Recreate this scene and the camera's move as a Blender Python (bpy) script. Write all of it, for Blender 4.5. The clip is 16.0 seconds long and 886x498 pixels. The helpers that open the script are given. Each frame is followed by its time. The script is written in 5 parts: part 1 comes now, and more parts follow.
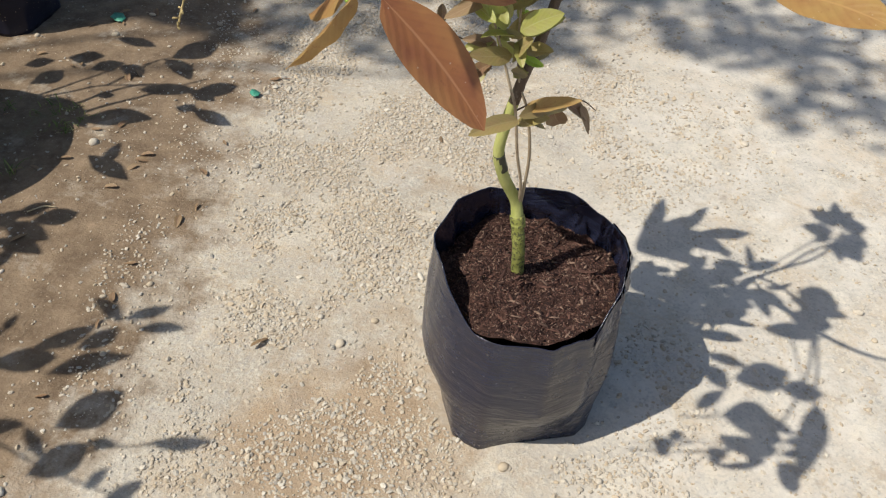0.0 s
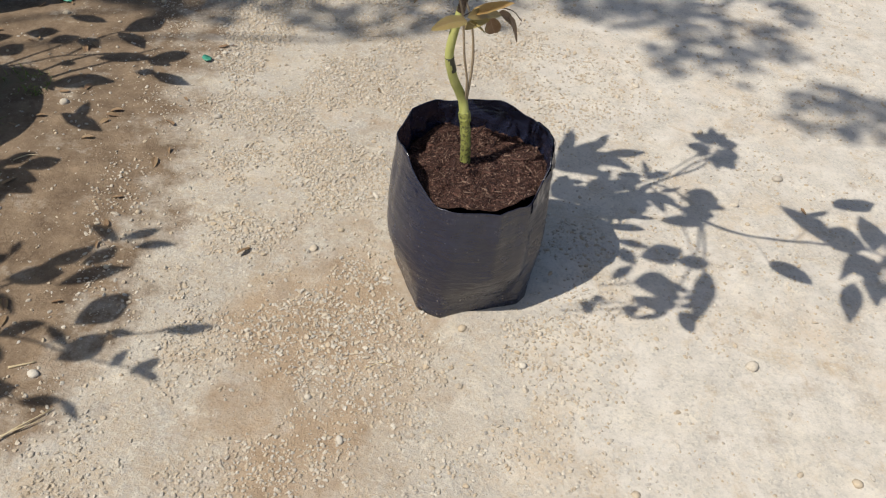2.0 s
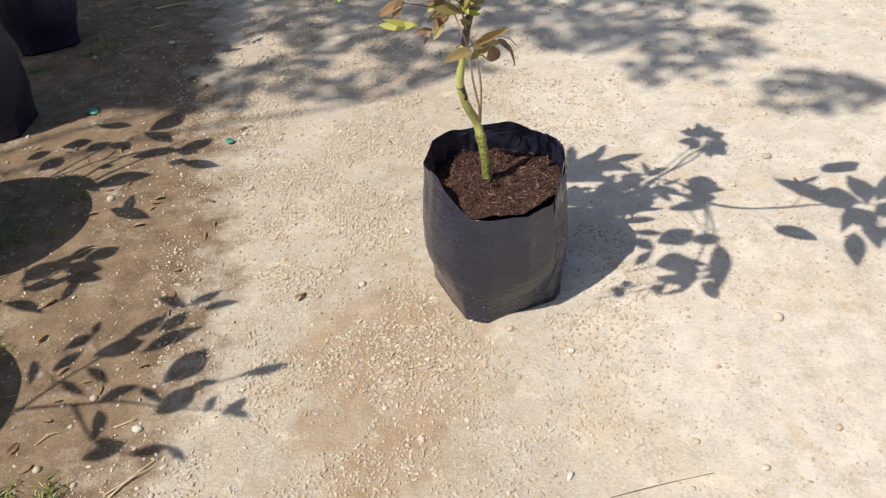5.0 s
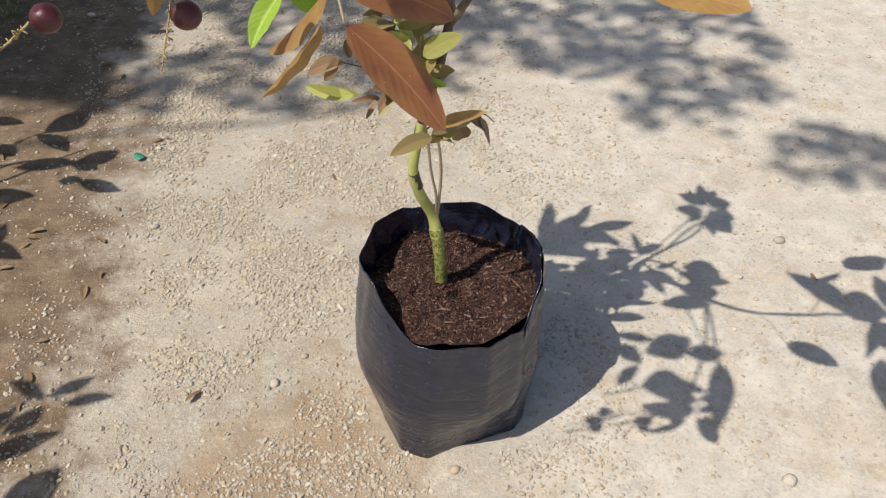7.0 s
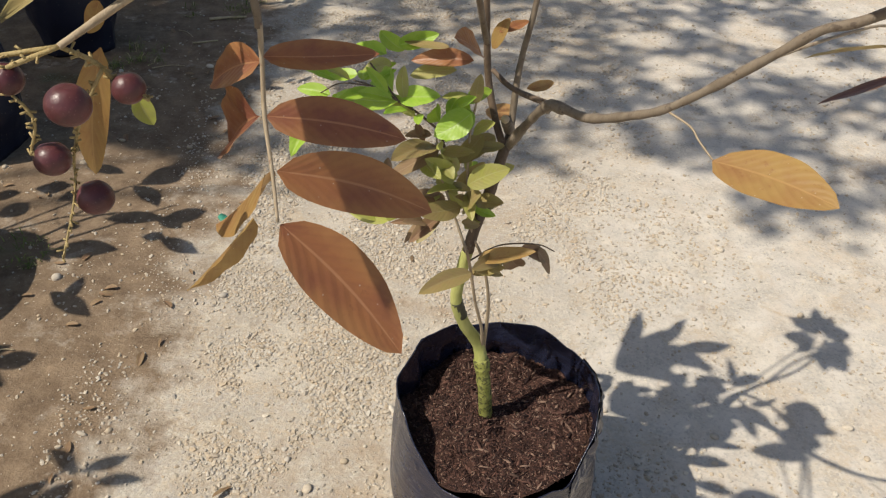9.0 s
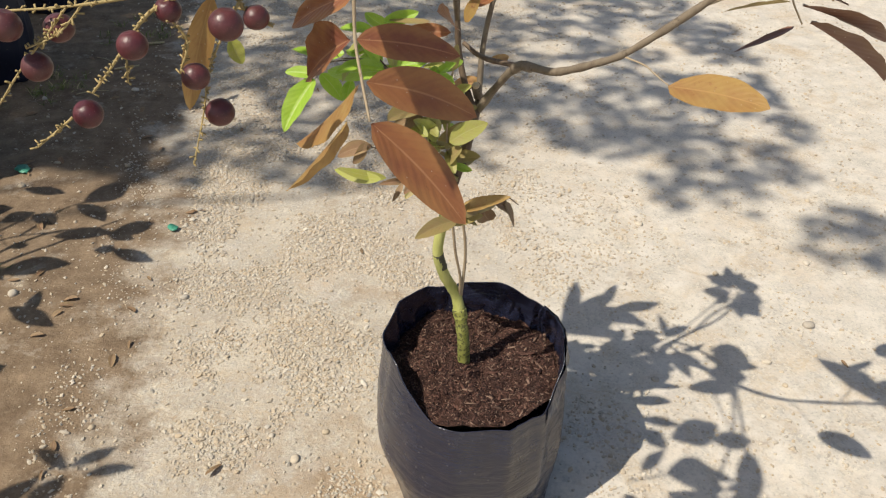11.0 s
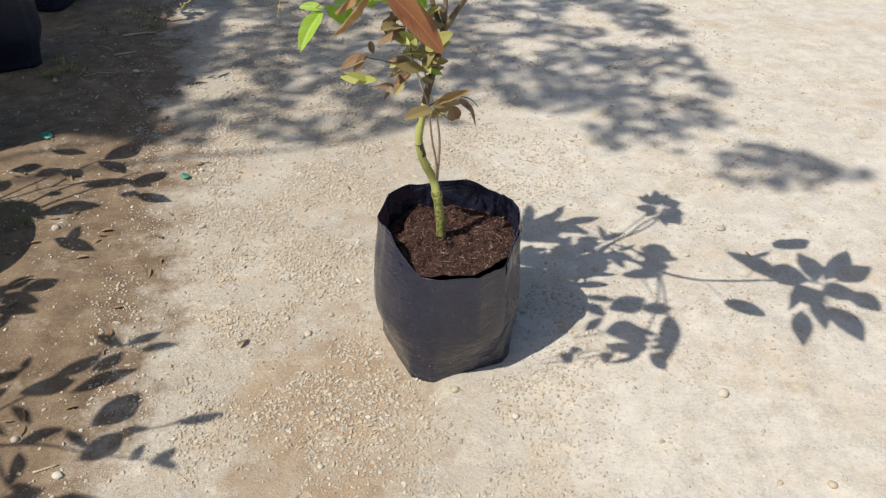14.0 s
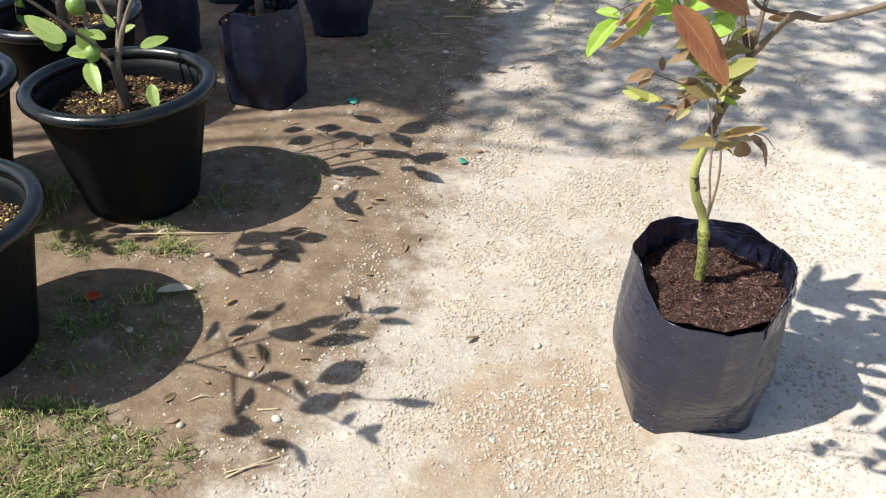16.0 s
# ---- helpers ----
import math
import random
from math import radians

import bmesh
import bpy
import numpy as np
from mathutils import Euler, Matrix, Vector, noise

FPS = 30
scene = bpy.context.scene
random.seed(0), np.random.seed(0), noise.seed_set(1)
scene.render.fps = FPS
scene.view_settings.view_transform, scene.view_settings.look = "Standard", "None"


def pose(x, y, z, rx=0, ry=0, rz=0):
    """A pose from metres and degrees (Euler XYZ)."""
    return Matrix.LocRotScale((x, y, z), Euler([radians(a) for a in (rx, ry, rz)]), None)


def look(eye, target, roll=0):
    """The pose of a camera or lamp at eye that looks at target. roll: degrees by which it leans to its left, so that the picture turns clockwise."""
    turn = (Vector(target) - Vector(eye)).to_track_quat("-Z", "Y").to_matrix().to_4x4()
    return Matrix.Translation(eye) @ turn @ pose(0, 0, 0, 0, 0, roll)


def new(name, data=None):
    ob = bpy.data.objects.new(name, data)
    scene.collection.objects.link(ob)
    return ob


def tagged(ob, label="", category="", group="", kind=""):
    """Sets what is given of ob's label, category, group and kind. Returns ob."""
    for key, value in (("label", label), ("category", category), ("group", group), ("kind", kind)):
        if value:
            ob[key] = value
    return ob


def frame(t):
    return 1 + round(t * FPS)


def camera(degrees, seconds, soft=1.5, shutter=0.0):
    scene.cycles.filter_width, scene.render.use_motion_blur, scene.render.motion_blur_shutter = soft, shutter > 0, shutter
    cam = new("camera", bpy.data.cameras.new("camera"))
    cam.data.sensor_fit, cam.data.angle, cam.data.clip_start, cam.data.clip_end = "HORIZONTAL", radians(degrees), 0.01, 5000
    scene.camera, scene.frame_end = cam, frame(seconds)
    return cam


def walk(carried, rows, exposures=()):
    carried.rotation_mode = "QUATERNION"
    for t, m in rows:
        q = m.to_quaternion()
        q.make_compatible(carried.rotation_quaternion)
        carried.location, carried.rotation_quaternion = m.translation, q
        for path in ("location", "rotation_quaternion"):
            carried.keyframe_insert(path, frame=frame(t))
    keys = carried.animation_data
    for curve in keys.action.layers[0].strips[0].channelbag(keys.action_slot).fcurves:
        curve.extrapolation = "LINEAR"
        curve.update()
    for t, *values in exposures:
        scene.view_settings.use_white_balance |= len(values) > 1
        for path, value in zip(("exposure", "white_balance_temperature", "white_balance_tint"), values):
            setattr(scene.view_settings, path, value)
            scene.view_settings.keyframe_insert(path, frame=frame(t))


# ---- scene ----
cam = camera(57.5, 16.0, soft=1.2)
PATH = [
    (0, (0.237, 0.522, 1.168), (-0.007, 1.957, -0.204), 3.7),
    (0.5, (0.247, 0.465, 1.177), (0.062, 1.899, -0.204), 0.5),
    (1, (0.191, 0.354, 1.172), (0.111, 1.86, -0.142), 3.7),
    (1.5, (0.183, 0.226, 1.166), (0.209, 1.724, -0.159), 3.5),
    (2, (0.198, 0.153, 1.19), (0.175, 1.648, -0.139), 6.1),
    (2.5, (0.293, 0.002, 1.186), (0.168, 1.36, -0.277), 2.7),
    (3, (0.301, -0.132, 1.205), (0.117, 1.3, -0.179), 0.7),
    (3.5, (0.22, -0.178, 1.207), (0.037, 1.277, -0.153), 3.0),
    (4, (0.139, -0.214, 1.196), (-0.151, 1.182, -0.206), 3.8),
    (4.5, (0.101, -0.195, 1.186), (-0.031, 1.285, -0.152), 1.1),
    (5, (0.135, -0.051, 1.213), (0.094, 1.549, 0.013), -4.1),
    (5.2, (0.171, -0.006, 1.209), (0.096, 1.597, 0.016), -4.6),
    (7.3, (0.17, 0.48, 1.184), (0.216, 2.009, -0.104), 3.6),
    (7.5, (0.186, 0.5, 1.196), (0.166, 2.044, -0.075), 2.2),
    (8, (0.273, 0.585, 1.196), (0.074, 2.13, -0.058), 0.7),
    (8.2, (0.293, 0.624, 1.205), (0.025, 2.165, -0.042), 1.9),
    (10.3, (0.196, 0.535, 1.209), (-0.012, 2.136, 0.03), 0.2),
    (10.5, (0.193, 0.506, 1.209), (0.017, 2.113, 0.032), 0.7),
    (11, (0.177, 0.438, 1.204), (0.151, 2.075, 0.055), 2.2),
    (11.5, (0.189, 0.39, 1.214), (0.185, 2.056, 0.107), 2.3),
    (12, (0.275, 0.291, 1.186), (0.206, 1.86, -0.052), 0.8),
    (12.5, (0.297, 0.193, 1.184), (0.156, 1.735, -0.082), -0.6),
    (13, (0.246, 0.109, 1.216), (0.115, 1.728, 0.049), -0.5),
    (13.5, (0.156, 0.014, 1.208), (0.133, 1.661, 0.074), 0.6),
    (14, (0.158, -0.011, 1.226), (0.215, 1.645, 0.106), 1.5),
    (14.5, (0.189, 0.002, 1.227), (0.22, 1.675, 0.132), 0.3),
    (15, (0.205, 0.038, 1.221), (0.042, 1.678, 0.088), 0.3),
    (15.3, (0.196, 0.038, 1.216), (-0.127, 1.649, 0.075), 0.4),
    (15.5, (0.201, 0.06, 1.217), (-0.239, 1.654, 0.091), 0.3),
    (16, (0.204, 0.086, 1.209), (-0.402, 1.617, 0.075), 0.8),
]
EXPOSURES = [(0.0, 0.18, 6500, 8), (0.5, 0.13, 6600, 9), (1.5, 0.11, 6500, 9), (2.5, 0.05, 6600, 10), (3.0, 0.14, 6900, 12), (3.5, 0.09, 7300, 16), (4.5, 0.15, 7200, 15), (5.0, 0.28, 6780, 11), (7.5, 0.05, 6620, 10), (8.0, 0.02, 6680, 10), (10.5, 0.22, 7000, 10), (11.5, 0.13, 6750, 8), (12.0, 0.0, 6650, 9), (12.8, 0.03, 6450, 9), (13.5, 0.2, 6350, 9), (14.5, 0.12, 6650, 9), (15.0, 0.14, 6600, 9), (15.5, 0.46, 6550, 9), (16.0, 0.7, 6250, 9)]
walk(cam, [(t, look(eye, target, roll)) for t, eye, target, roll in PATH], EXPOSURES)

# ---- world and light ----
SUN_WAY = Vector((0.61, 0.43, -1.0)).normalized()
elev = math.asin(-SUN_WAY.z)
world = bpy.data.worlds.new("sky")
scene.world = world
world.use_nodes = True
wn = world.node_tree
sky = wn.nodes.new("ShaderNodeTexSky")
sky.sky_type = "NISHITA"
sky.sun_disc = False
sky.sun_elevation = elev
sky.sun_rotation = math.atan2(-SUN_WAY.x, -SUN_WAY.y)
sky.dust_density = 1.6
wn.links.new(sky.outputs[0], wn.nodes["Background"].inputs[0])
wn.nodes["Background"].inputs[1].default_value = 0.10
sun = new("sun", bpy.data.lights.new("sun", "SUN"))
sun.data.energy, sun.data.angle, sun.data.color = 4.7, radians(0.53), (1.0, 0.95, 0.86)
sun.matrix_world = look((-4, -3, 6.5), Vector((-4, -3, 6.5)) + SUN_WAY)


# ---- node helpers ----
class Nodes:
    """A small builder for one procedural material."""

    def __init__(self, name):
        self.mat = bpy.data.materials.new(name)
        self.mat.use_nodes = True
        self.t = self.mat.node_tree
        self.bsdf = self.t.nodes["Principled BSDF"]
        self.out = self.t.nodes["Material Output"]

    def add(self, kind, values=None, **attrs):
        n = self.t.nodes.new(kind)
        if "operation" in attrs:
            n.operation = attrs["operation"]
        if "attribute" in attrs:
            n.attribute_name = attrs["attribute"]
        for key, v in (values or {}).items():
            if isinstance(v, bpy.types.NodeSocket):
                self.t.links.new(v, n.inputs[key])
            else:
                n.inputs[key].default_value = v
        return n

    def obj(self):
        return self.add("ShaderNodeTexCoord").outputs["Object"]

    def world(self):
        return self.add("ShaderNodeNewGeometry").outputs["Position"]

    def noise(self, vec, scale, detail=4.0, rough=0.55, distort=0.0):
        return self.add("ShaderNodeTexNoise", {"Vector": vec, "Scale": scale, "Detail": detail, "Roughness": rough, "Distortion": distort}).outputs["Fac"]

    def voronoi(self, vec, scale, rand=1.0):
        return self.add("ShaderNodeTexVoronoi", {"Vector": vec, "Scale": scale, "Randomness": rand})

    def math(self, op, a, b=0.0):
        return self.add("ShaderNodeMath", {0: a, 1: b}, operation=op).outputs[0]

    def remap(self, v, a, b, c=0.0, d=1.0):
        return self.add("ShaderNodeMapRange", {"Value": v, "From Min": a, "From Max": b, "To Min": c, "To Max": d}).outputs["Result"]

    def mix(self, fac, a, b):
        n = self.t.nodes.new("ShaderNodeMix")
        n.data_type = "RGBA"
        for s, v in ((n.inputs[0], fac), (n.inputs[6], a), (n.inputs[7], b)):
            if isinstance(v, bpy.types.NodeSocket):
                self.t.links.new(v, s)
            else:
                s.default_value = v if not isinstance(v, tuple) else (*v, 1.0)
        return n.outputs[2]

    def put(self, key, v):
        if isinstance(v, bpy.types.NodeSocket):
            self.t.links.new(v, self.bsdf.inputs[key])
        else:
            self.bsdf.inputs[key].default_value = (*v, 1.0) if isinstance(v, tuple) and len(v) == 3 else v
        return self

    def bump(self, height, strength=0.5, distance=0.01):
        self.put("Normal", self.add("ShaderNodeBump", {"Height": height, "Strength": strength, "Distance": distance}).outputs[0])
        return self

    def random(self):
        return self.add("ShaderNodeObjectInfo").outputs["Random"]

    def island(self):
        return self.add("ShaderNodeNewGeometry").outputs["Random Per Island"]


# ---- materials ----
def ground_material():
    n = Nodes("gravel_and_dirt")
    p = n.world()
    dirt = n.add("ShaderNodeAttribute", attribute="dirt").outputs["Fac"]
    stain = n.add("ShaderNodeAttribute", attribute="stain").outputs["Fac"]
    wet = n.add("ShaderNodeAttribute", attribute="wet").outputs["Fac"]
    broad = n.noise(p, 2.3, 5)
    mid = n.noise(p, 14, 6, 0.65)
    fine = n.noise(p, 120, 4, 0.7)
    grit = n.voronoi(p, 210)
    grit2 = n.voronoi(p, 95)
    pale = n.mix(n.remap(broad, 0.38, 0.62), (0.355, 0.298, 0.230), (0.445, 0.388, 0.315))
    pale = n.mix(n.math("MULTIPLY", n.add("ShaderNodeAttribute", attribute="packed").outputs["Fac"], n.remap(mid, 0.3, 0.7, 1.0, 0.55)), pale, (0.565, 0.520, 0.458))
    pale = n.mix(n.remap(n.noise(p, 5.5, 6, 0.7, 0.6), 0.5, 0.68, 0, 0.7), pale, (0.56, 0.495, 0.40))
    pale = n.mix(n.remap(mid, 0.45, 0.72, 0, 0.6), pale, (0.35, 0.32, 0.28))
    pale = n.mix(n.remap(n.noise(p, 3.4, 5, 0.65, 0.4), 0.52, 0.70, 0, 0.6), pale, (0.44, 0.325, 0.21))
    # ochre, cream and cool grey mottling a hand's width across
    pale = n.mix(n.remap(n.noise(p, 7.5, 8, 0.72, 0.8), 0.52, 0.64, 0, 0.55), pale, (0.40, 0.30, 0.19))
    pale = n.mix(n.remap(n.noise(p, 9.5, 8, 0.72, 0.3), 0.53, 0.64, 0, 0.5), pale, (0.42, 0.385, 0.35))
    pale = n.mix(n.remap(n.noise(p, 11.5, 8, 0.7, 0.5), 0.56, 0.66, 0, 0.6), pale, (0.62, 0.555, 0.45))
    # chips of crushed stone in grey, cream and buff
    chip = n.mix(n.remap(n.math("FRACT", n.math("MULTIPLY", grit.outputs["Color"], 3.7)), 0, 1), (0.30, 0.285, 0.265), (0.58, 0.53, 0.44))
    pale = n.mix(n.remap(n.math("ADD", fine, n.math("MULTIPLY", mid, 0.5)), 0.66, 0.9, 0.0, 0.7), pale, chip)
    brown = n.mix(n.remap(mid, 0.35, 0.7), (0.125, 0.085, 0.054), (0.25, 0.180, 0.118))
    brown = n.mix(n.remap(fine, 0.5, 0.72, 0, 0.45), brown, (0.31, 0.245, 0.175))
    edge = n.math("ADD", dirt, n.remap(n.noise(p, 9, 6, 0.7), 0.3, 0.7, -0.5, 0.5))
    col = n.mix(n.remap(edge, 0.25, 0.85), pale, brown)
    st = n.math("ADD", stain, n.remap(n.noise(p, 8, 7, 0.75), 0.3, 0.7, -0.55, 0.55))
    col = n.mix(n.remap(st, 0.2, 0.95, 0, 0.85), col, n.mix(n.remap(mid, 0.35, 0.65), (0.25, 0.172, 0.105), (0.36, 0.262, 0.17)))
    wt = n.math("ADD", wet, n.remap(mid, 0.3, 0.7, -0.3, 0.3))
    col = n.mix(n.remap(wt, 0.4, 0.8, 0, 0.9), col, (0.085, 0.072, 0.028))
    n.put("Base Color", col).put("Roughness", n.remap(wt, 0.4, 0.8, 0.92, 0.35))
    n.put("Specular IOR Level", 0.25)
    loose = n.remap(n.noise(p, 7, 5, 0.7), 0.42, 0.62)
    h = n.math("ADD", n.math("MULTIPLY", fine, 1.3), n.math("MULTIPLY", n.math("MULTIPLY", n.remap(grit2.outputs["Distance"], 0.0, 0.45, 1, 0), loose), 0.08))
    h = n.math("ADD", h, n.math("MULTIPLY", n.math("MULTIPLY", n.remap(grit.outputs["Distance"], 0.0, 0.5, 1, 0), loose), 0.18))
    h = n.math("ADD", h, n.math("MULTIPLY", n.noise(p, 55, 6, 0.8), 0.4))
    packed = n.add("ShaderNodeAttribute", attribute="packed").outputs["Fac"]
    n.put("Normal", n.add("ShaderNodeBump", {"Height": h, "Strength": n.remap(packed, 0.1, 0.9, 0.62, 0.30), "Distance": 0.005}).outputs[0])
    return n.mat


def stone_material(name, dark, light, warm, island=False):
    n = Nodes(name)
    r = n.island() if island else n.random()
    p = n.world()
    col = n.mix(r, dark, light)
    col = n.mix(n.math("FRACT", n.math("MULTIPLY", r, 7.3)), col, warm)
    col = n.mix(n.remap(n.noise(p, 160, 4, 0.7), 0.4, 0.7, 0, 0.5), col, (0.30, 0.26, 0.21))
    n.put("Base Color", col).put("Roughness", 0.85).put("Specular IOR Level", 0.3)
    n.bump(n.noise(p, 300, 4, 0.6), 0.4, 0.002)
    return n.mat


def film_material(name, clean=1.0):
    """Black polythene film, dusty and faintly scuffed; its bluish sky sheen is partly put into the colour."""
    n = Nodes(name)
    p = n.obj()
    dust = n.noise(p, 9, 6, 0.7)
    speck = n.voronoi(p, 70)
    sep = n.add("ShaderNodeSeparateXYZ", {0: p}).outputs["Z"]
    low = n.remap(sep, 0.0, 0.16, 1.0, 0.25)
    # both tones are lifted towards blue-grey to stand in for the sky's sheen
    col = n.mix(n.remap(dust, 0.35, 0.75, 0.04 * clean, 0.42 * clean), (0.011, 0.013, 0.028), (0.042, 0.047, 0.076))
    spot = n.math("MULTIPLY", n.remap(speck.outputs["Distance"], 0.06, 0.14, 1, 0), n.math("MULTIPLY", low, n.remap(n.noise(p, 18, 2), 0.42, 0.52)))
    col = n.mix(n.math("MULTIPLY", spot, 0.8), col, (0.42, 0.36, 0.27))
    # clean 0.3 is the shaded copy: its sheen is dulled as well
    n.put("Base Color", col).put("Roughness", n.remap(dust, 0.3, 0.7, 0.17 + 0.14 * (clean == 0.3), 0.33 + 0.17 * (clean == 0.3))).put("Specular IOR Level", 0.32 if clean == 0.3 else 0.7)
    st = n.add("ShaderNodeMapping", {"Vector": p, "Scale": (4.0, 4.0, 9.0)}).outputs[0]
    crease = n.math("ABSOLUTE", n.math("SUBTRACT", n.noise(st, 2.6, 3, 0.5, 0.9), 0.5))
    h = n.math("ADD", n.math("MULTIPLY", crease, -0.8), n.math("MULTIPLY", n.noise(p, 16, 2), 0.25))
    # finer slack wrinkles where the film bunches towards one side
    xs = n.add("ShaderNodeSeparateXYZ", {0: p}).outputs["X"]
    tilt = n.add("ShaderNodeMapping", {"Vector": p, "Rotation": (0.5, 0.35, 0.0), "Scale": (6.0, 6.0, 22.0)}).outputs[0]
    fold = n.math("MULTIPLY", n.noise(tilt, 2.2, 3, 0.55, 1.2), n.remap(xs, 0.05, 0.13, 0.0, 2.0))
    h = n.math("ADD", h, fold)
    n.bump(h, 0.22, 0.010)
    return n.mat


def pot_material(name, smooth, sheen):
    n = Nodes(name)
    p = n.obj()
    dust = n.noise(p, 7, 6, 0.7)
    col = n.mix(n.remap(dust, 0.4, 0.8, 0, 0.45), (0.003, 0.004, 0.005), (0.014, 0.014, 0.015))
    n.put("Base Color", col).put("Roughness", n.remap(dust, 0.3, 0.75, smooth, smooth + 0.24)).put("Specular IOR Level", sheen)
    n.bump(n.noise(p, 40, 4), 0.15, 0.004)
    return n.mat


def soil_material(name, a, b, c):
    n = Nodes(name)
    p = n.world()
    col = n.mix(n.remap(n.noise(p, 60, 6, 0.75), 0.35, 0.68), a, b)
    col = n.mix(n.remap(n.noise(p, 190, 3, 0.7), 0.58, 0.7, 0, 0.8), col, c)
    n.put("Base Color", col).put("Roughness", 0.95).put("Specular IOR Level", 0.15)
    n.bump(n.noise(p, 130, 5, 0.75), 1.0, 0.008)
    return n.mat


def crumb_material(name, a, b, c):
    n = Nodes(name)
    r = n.island()
    col = n.mix(n.math("POWER", r, 1.6), a, b)
    col = n.mix(n.remap(n.math("FRACT", n.math("MULTIPLY", r, 17.0)), 0.86, 0.9), col, c)
    n.put("Base Color", col).put("Roughness", 0.9).put("Specular IOR Level", 0.25)
    n.bump(n.noise(n.world(), 400, 3), 0.5, 0.002)
    return n.mat


def leaf_material(name, base, second, rib, blotch, through_light=0.3, gloss=0.42):
    """A leaf blade: midrib and side veins along its own UV map, mottled colour, light shining through."""
    n = Nodes(name)
    uv = n.add("ShaderNodeTexCoord").outputs["UV"]
    s = n.add("ShaderNodeSeparateXYZ", {0: uv})
    u, v = s.outputs["X"], n.math("ABSOLUTE", n.math("SUBTRACT", s.outputs["Y"], 0.5))
    r = n.random()
    p = n.add("ShaderNodeVectorMath", {0: n.obj(), 1: n.add("ShaderNodeCombineXYZ", {0: n.math("MULTIPLY", r, 31.0), 1: r, 2: r}).outputs[0]}, operation="ADD").outputs[0]
    mott = n.noise(p, 3.5, 5, 0.6)
    rim = tuple(a * 0.35 + b * 0.65 * g for a, b, g in zip(second, rib, (0.95, 1.05, 0.75)))
    col = n.mix(n.remap(n.math("ADD", mott, n.math("MULTIPLY", n.math("SUBTRACT", r, 0.5), 0.35)), 0.3, 0.7), base, second)
    col = n.mix(n.remap(n.noise(p, 14, 4, 0.7), 0.6, 0.75, 0, 0.6), col, blotch)
    wave = n.math("SINE", n.math("MULTIPLY", n.math("SUBTRACT", u, n.math("MULTIPLY", v, 0.55)), 58.0))
    col = n.mix(n.remap(n.math("ADD", v, n.remap(mott, 0.3, 0.7, -0.12, 0.12)), 0.2, 0.48, 0, 0.4), col, rim)
    vein = n.remap(wave, 0.3, 1.0)
    col = n.mix(n.math("MULTIPLY", vein, 0.09), col, blotch)
    mid = n.remap(v, 0.012, 0.03, 1.0, 0.0)
    col = n.mix(n.math("MULTIPLY", mid, 0.55), col, rib)
    fleck = n.voronoi(p, 13)
    col = n.mix(n.remap(fleck.outputs["Distance"], 0.05, 0.085, 0.35, 0.0), col, (0.62, 0.56, 0.46))
    n.put("Base Color", col).put("Roughness", n.remap(mott, 0.3, 0.7, gloss - 0.02, gloss + 0.16)).put("Specular IOR Level", 0.5)
    n.bump(n.math("ADD", n.math("MULTIPLY", wave, 0.16), n.math("ADD", n.math("MULTIPLY", mid, -0.8), n.math("MULTIPLY", n.noise(p, 12, 3), 0.6))), 0.10, 0.008)
    tr = n.add("ShaderNodeBsdfTranslucent", {"Color": col})
    mx = n.add("ShaderNodeMixShader", {0: through_light, 1: n.bsdf.outputs[0], 2: tr.outputs[0]})
    n.t.links.new(mx.outputs[0], n.out.inputs["Surface"])
    return n.mat


def bark_material(name, a, b, patch, rough_scale=60.0, patch_from=0.55):
    n = Nodes(name)
    p = n.world()
    st = n.add("ShaderNodeMapping", {"Vector": p, "Scale": (1.0, 1.0, 0.35)}).outputs[0]
    col = n.mix(n.remap(n.noise(st, rough_scale, 5, 0.7), 0.35, 0.65), a, b)
    col = n.mix(n.remap(n.noise(p, rough_scale * 2.2, 3), patch_from, patch_from + 0.08, 0, 0.85), col, patch)
    n.put("Base Color", col).put("Roughness", 0.75)
    n.bump(n.noise(st, rough_scale * 2, 5, 0.7), 0.6, 0.003)
    return n.mat


def plain_material(name, a, b, rough=0.6, scale=80.0, clear=0.0):
    n = Nodes(name)
    p = n.obj()
    f = n.noise(p, scale, 5, 0.65)
    n.put("Base Color", n.mix(n.remap(f, 0.35, 0.65), a, b)).put("Roughness", rough).put("Coat Weight", clear)
    n.bump(f, 0.3, 0.002)
    return n.mat


def fruit_material():
    """Dark wine-red skin with pale freckles."""
    n = Nodes("wine_red_fruit_skin")
    p = n.obj()
    r = n.random()
    f = n.noise(p, 70, 5, 0.65)
    col = n.mix(n.remap(f, 0.35, 0.7), (0.040, 0.007, 0.012), (0.105, 0.022, 0.030))
    col = n.mix(n.math("MULTIPLY", r, 0.35), col, (0.13, 0.055, 0.050))
    dots = n.voronoi(p, 420)
    col = n.mix(n.remap(dots.outputs["Distance"], 0.05, 0.2, 0.22, 0), col, (0.30, 0.19, 0.15))
    n.put("Base Color", col).put("Roughness", n.remap(f, 0.3, 0.7, 0.34, 0.5)).put("Specular IOR Level", 0.45)
    n.bump(n.math("ADD", f, dots.outputs["Distance"]), 0.12, 0.001)
    return n.mat


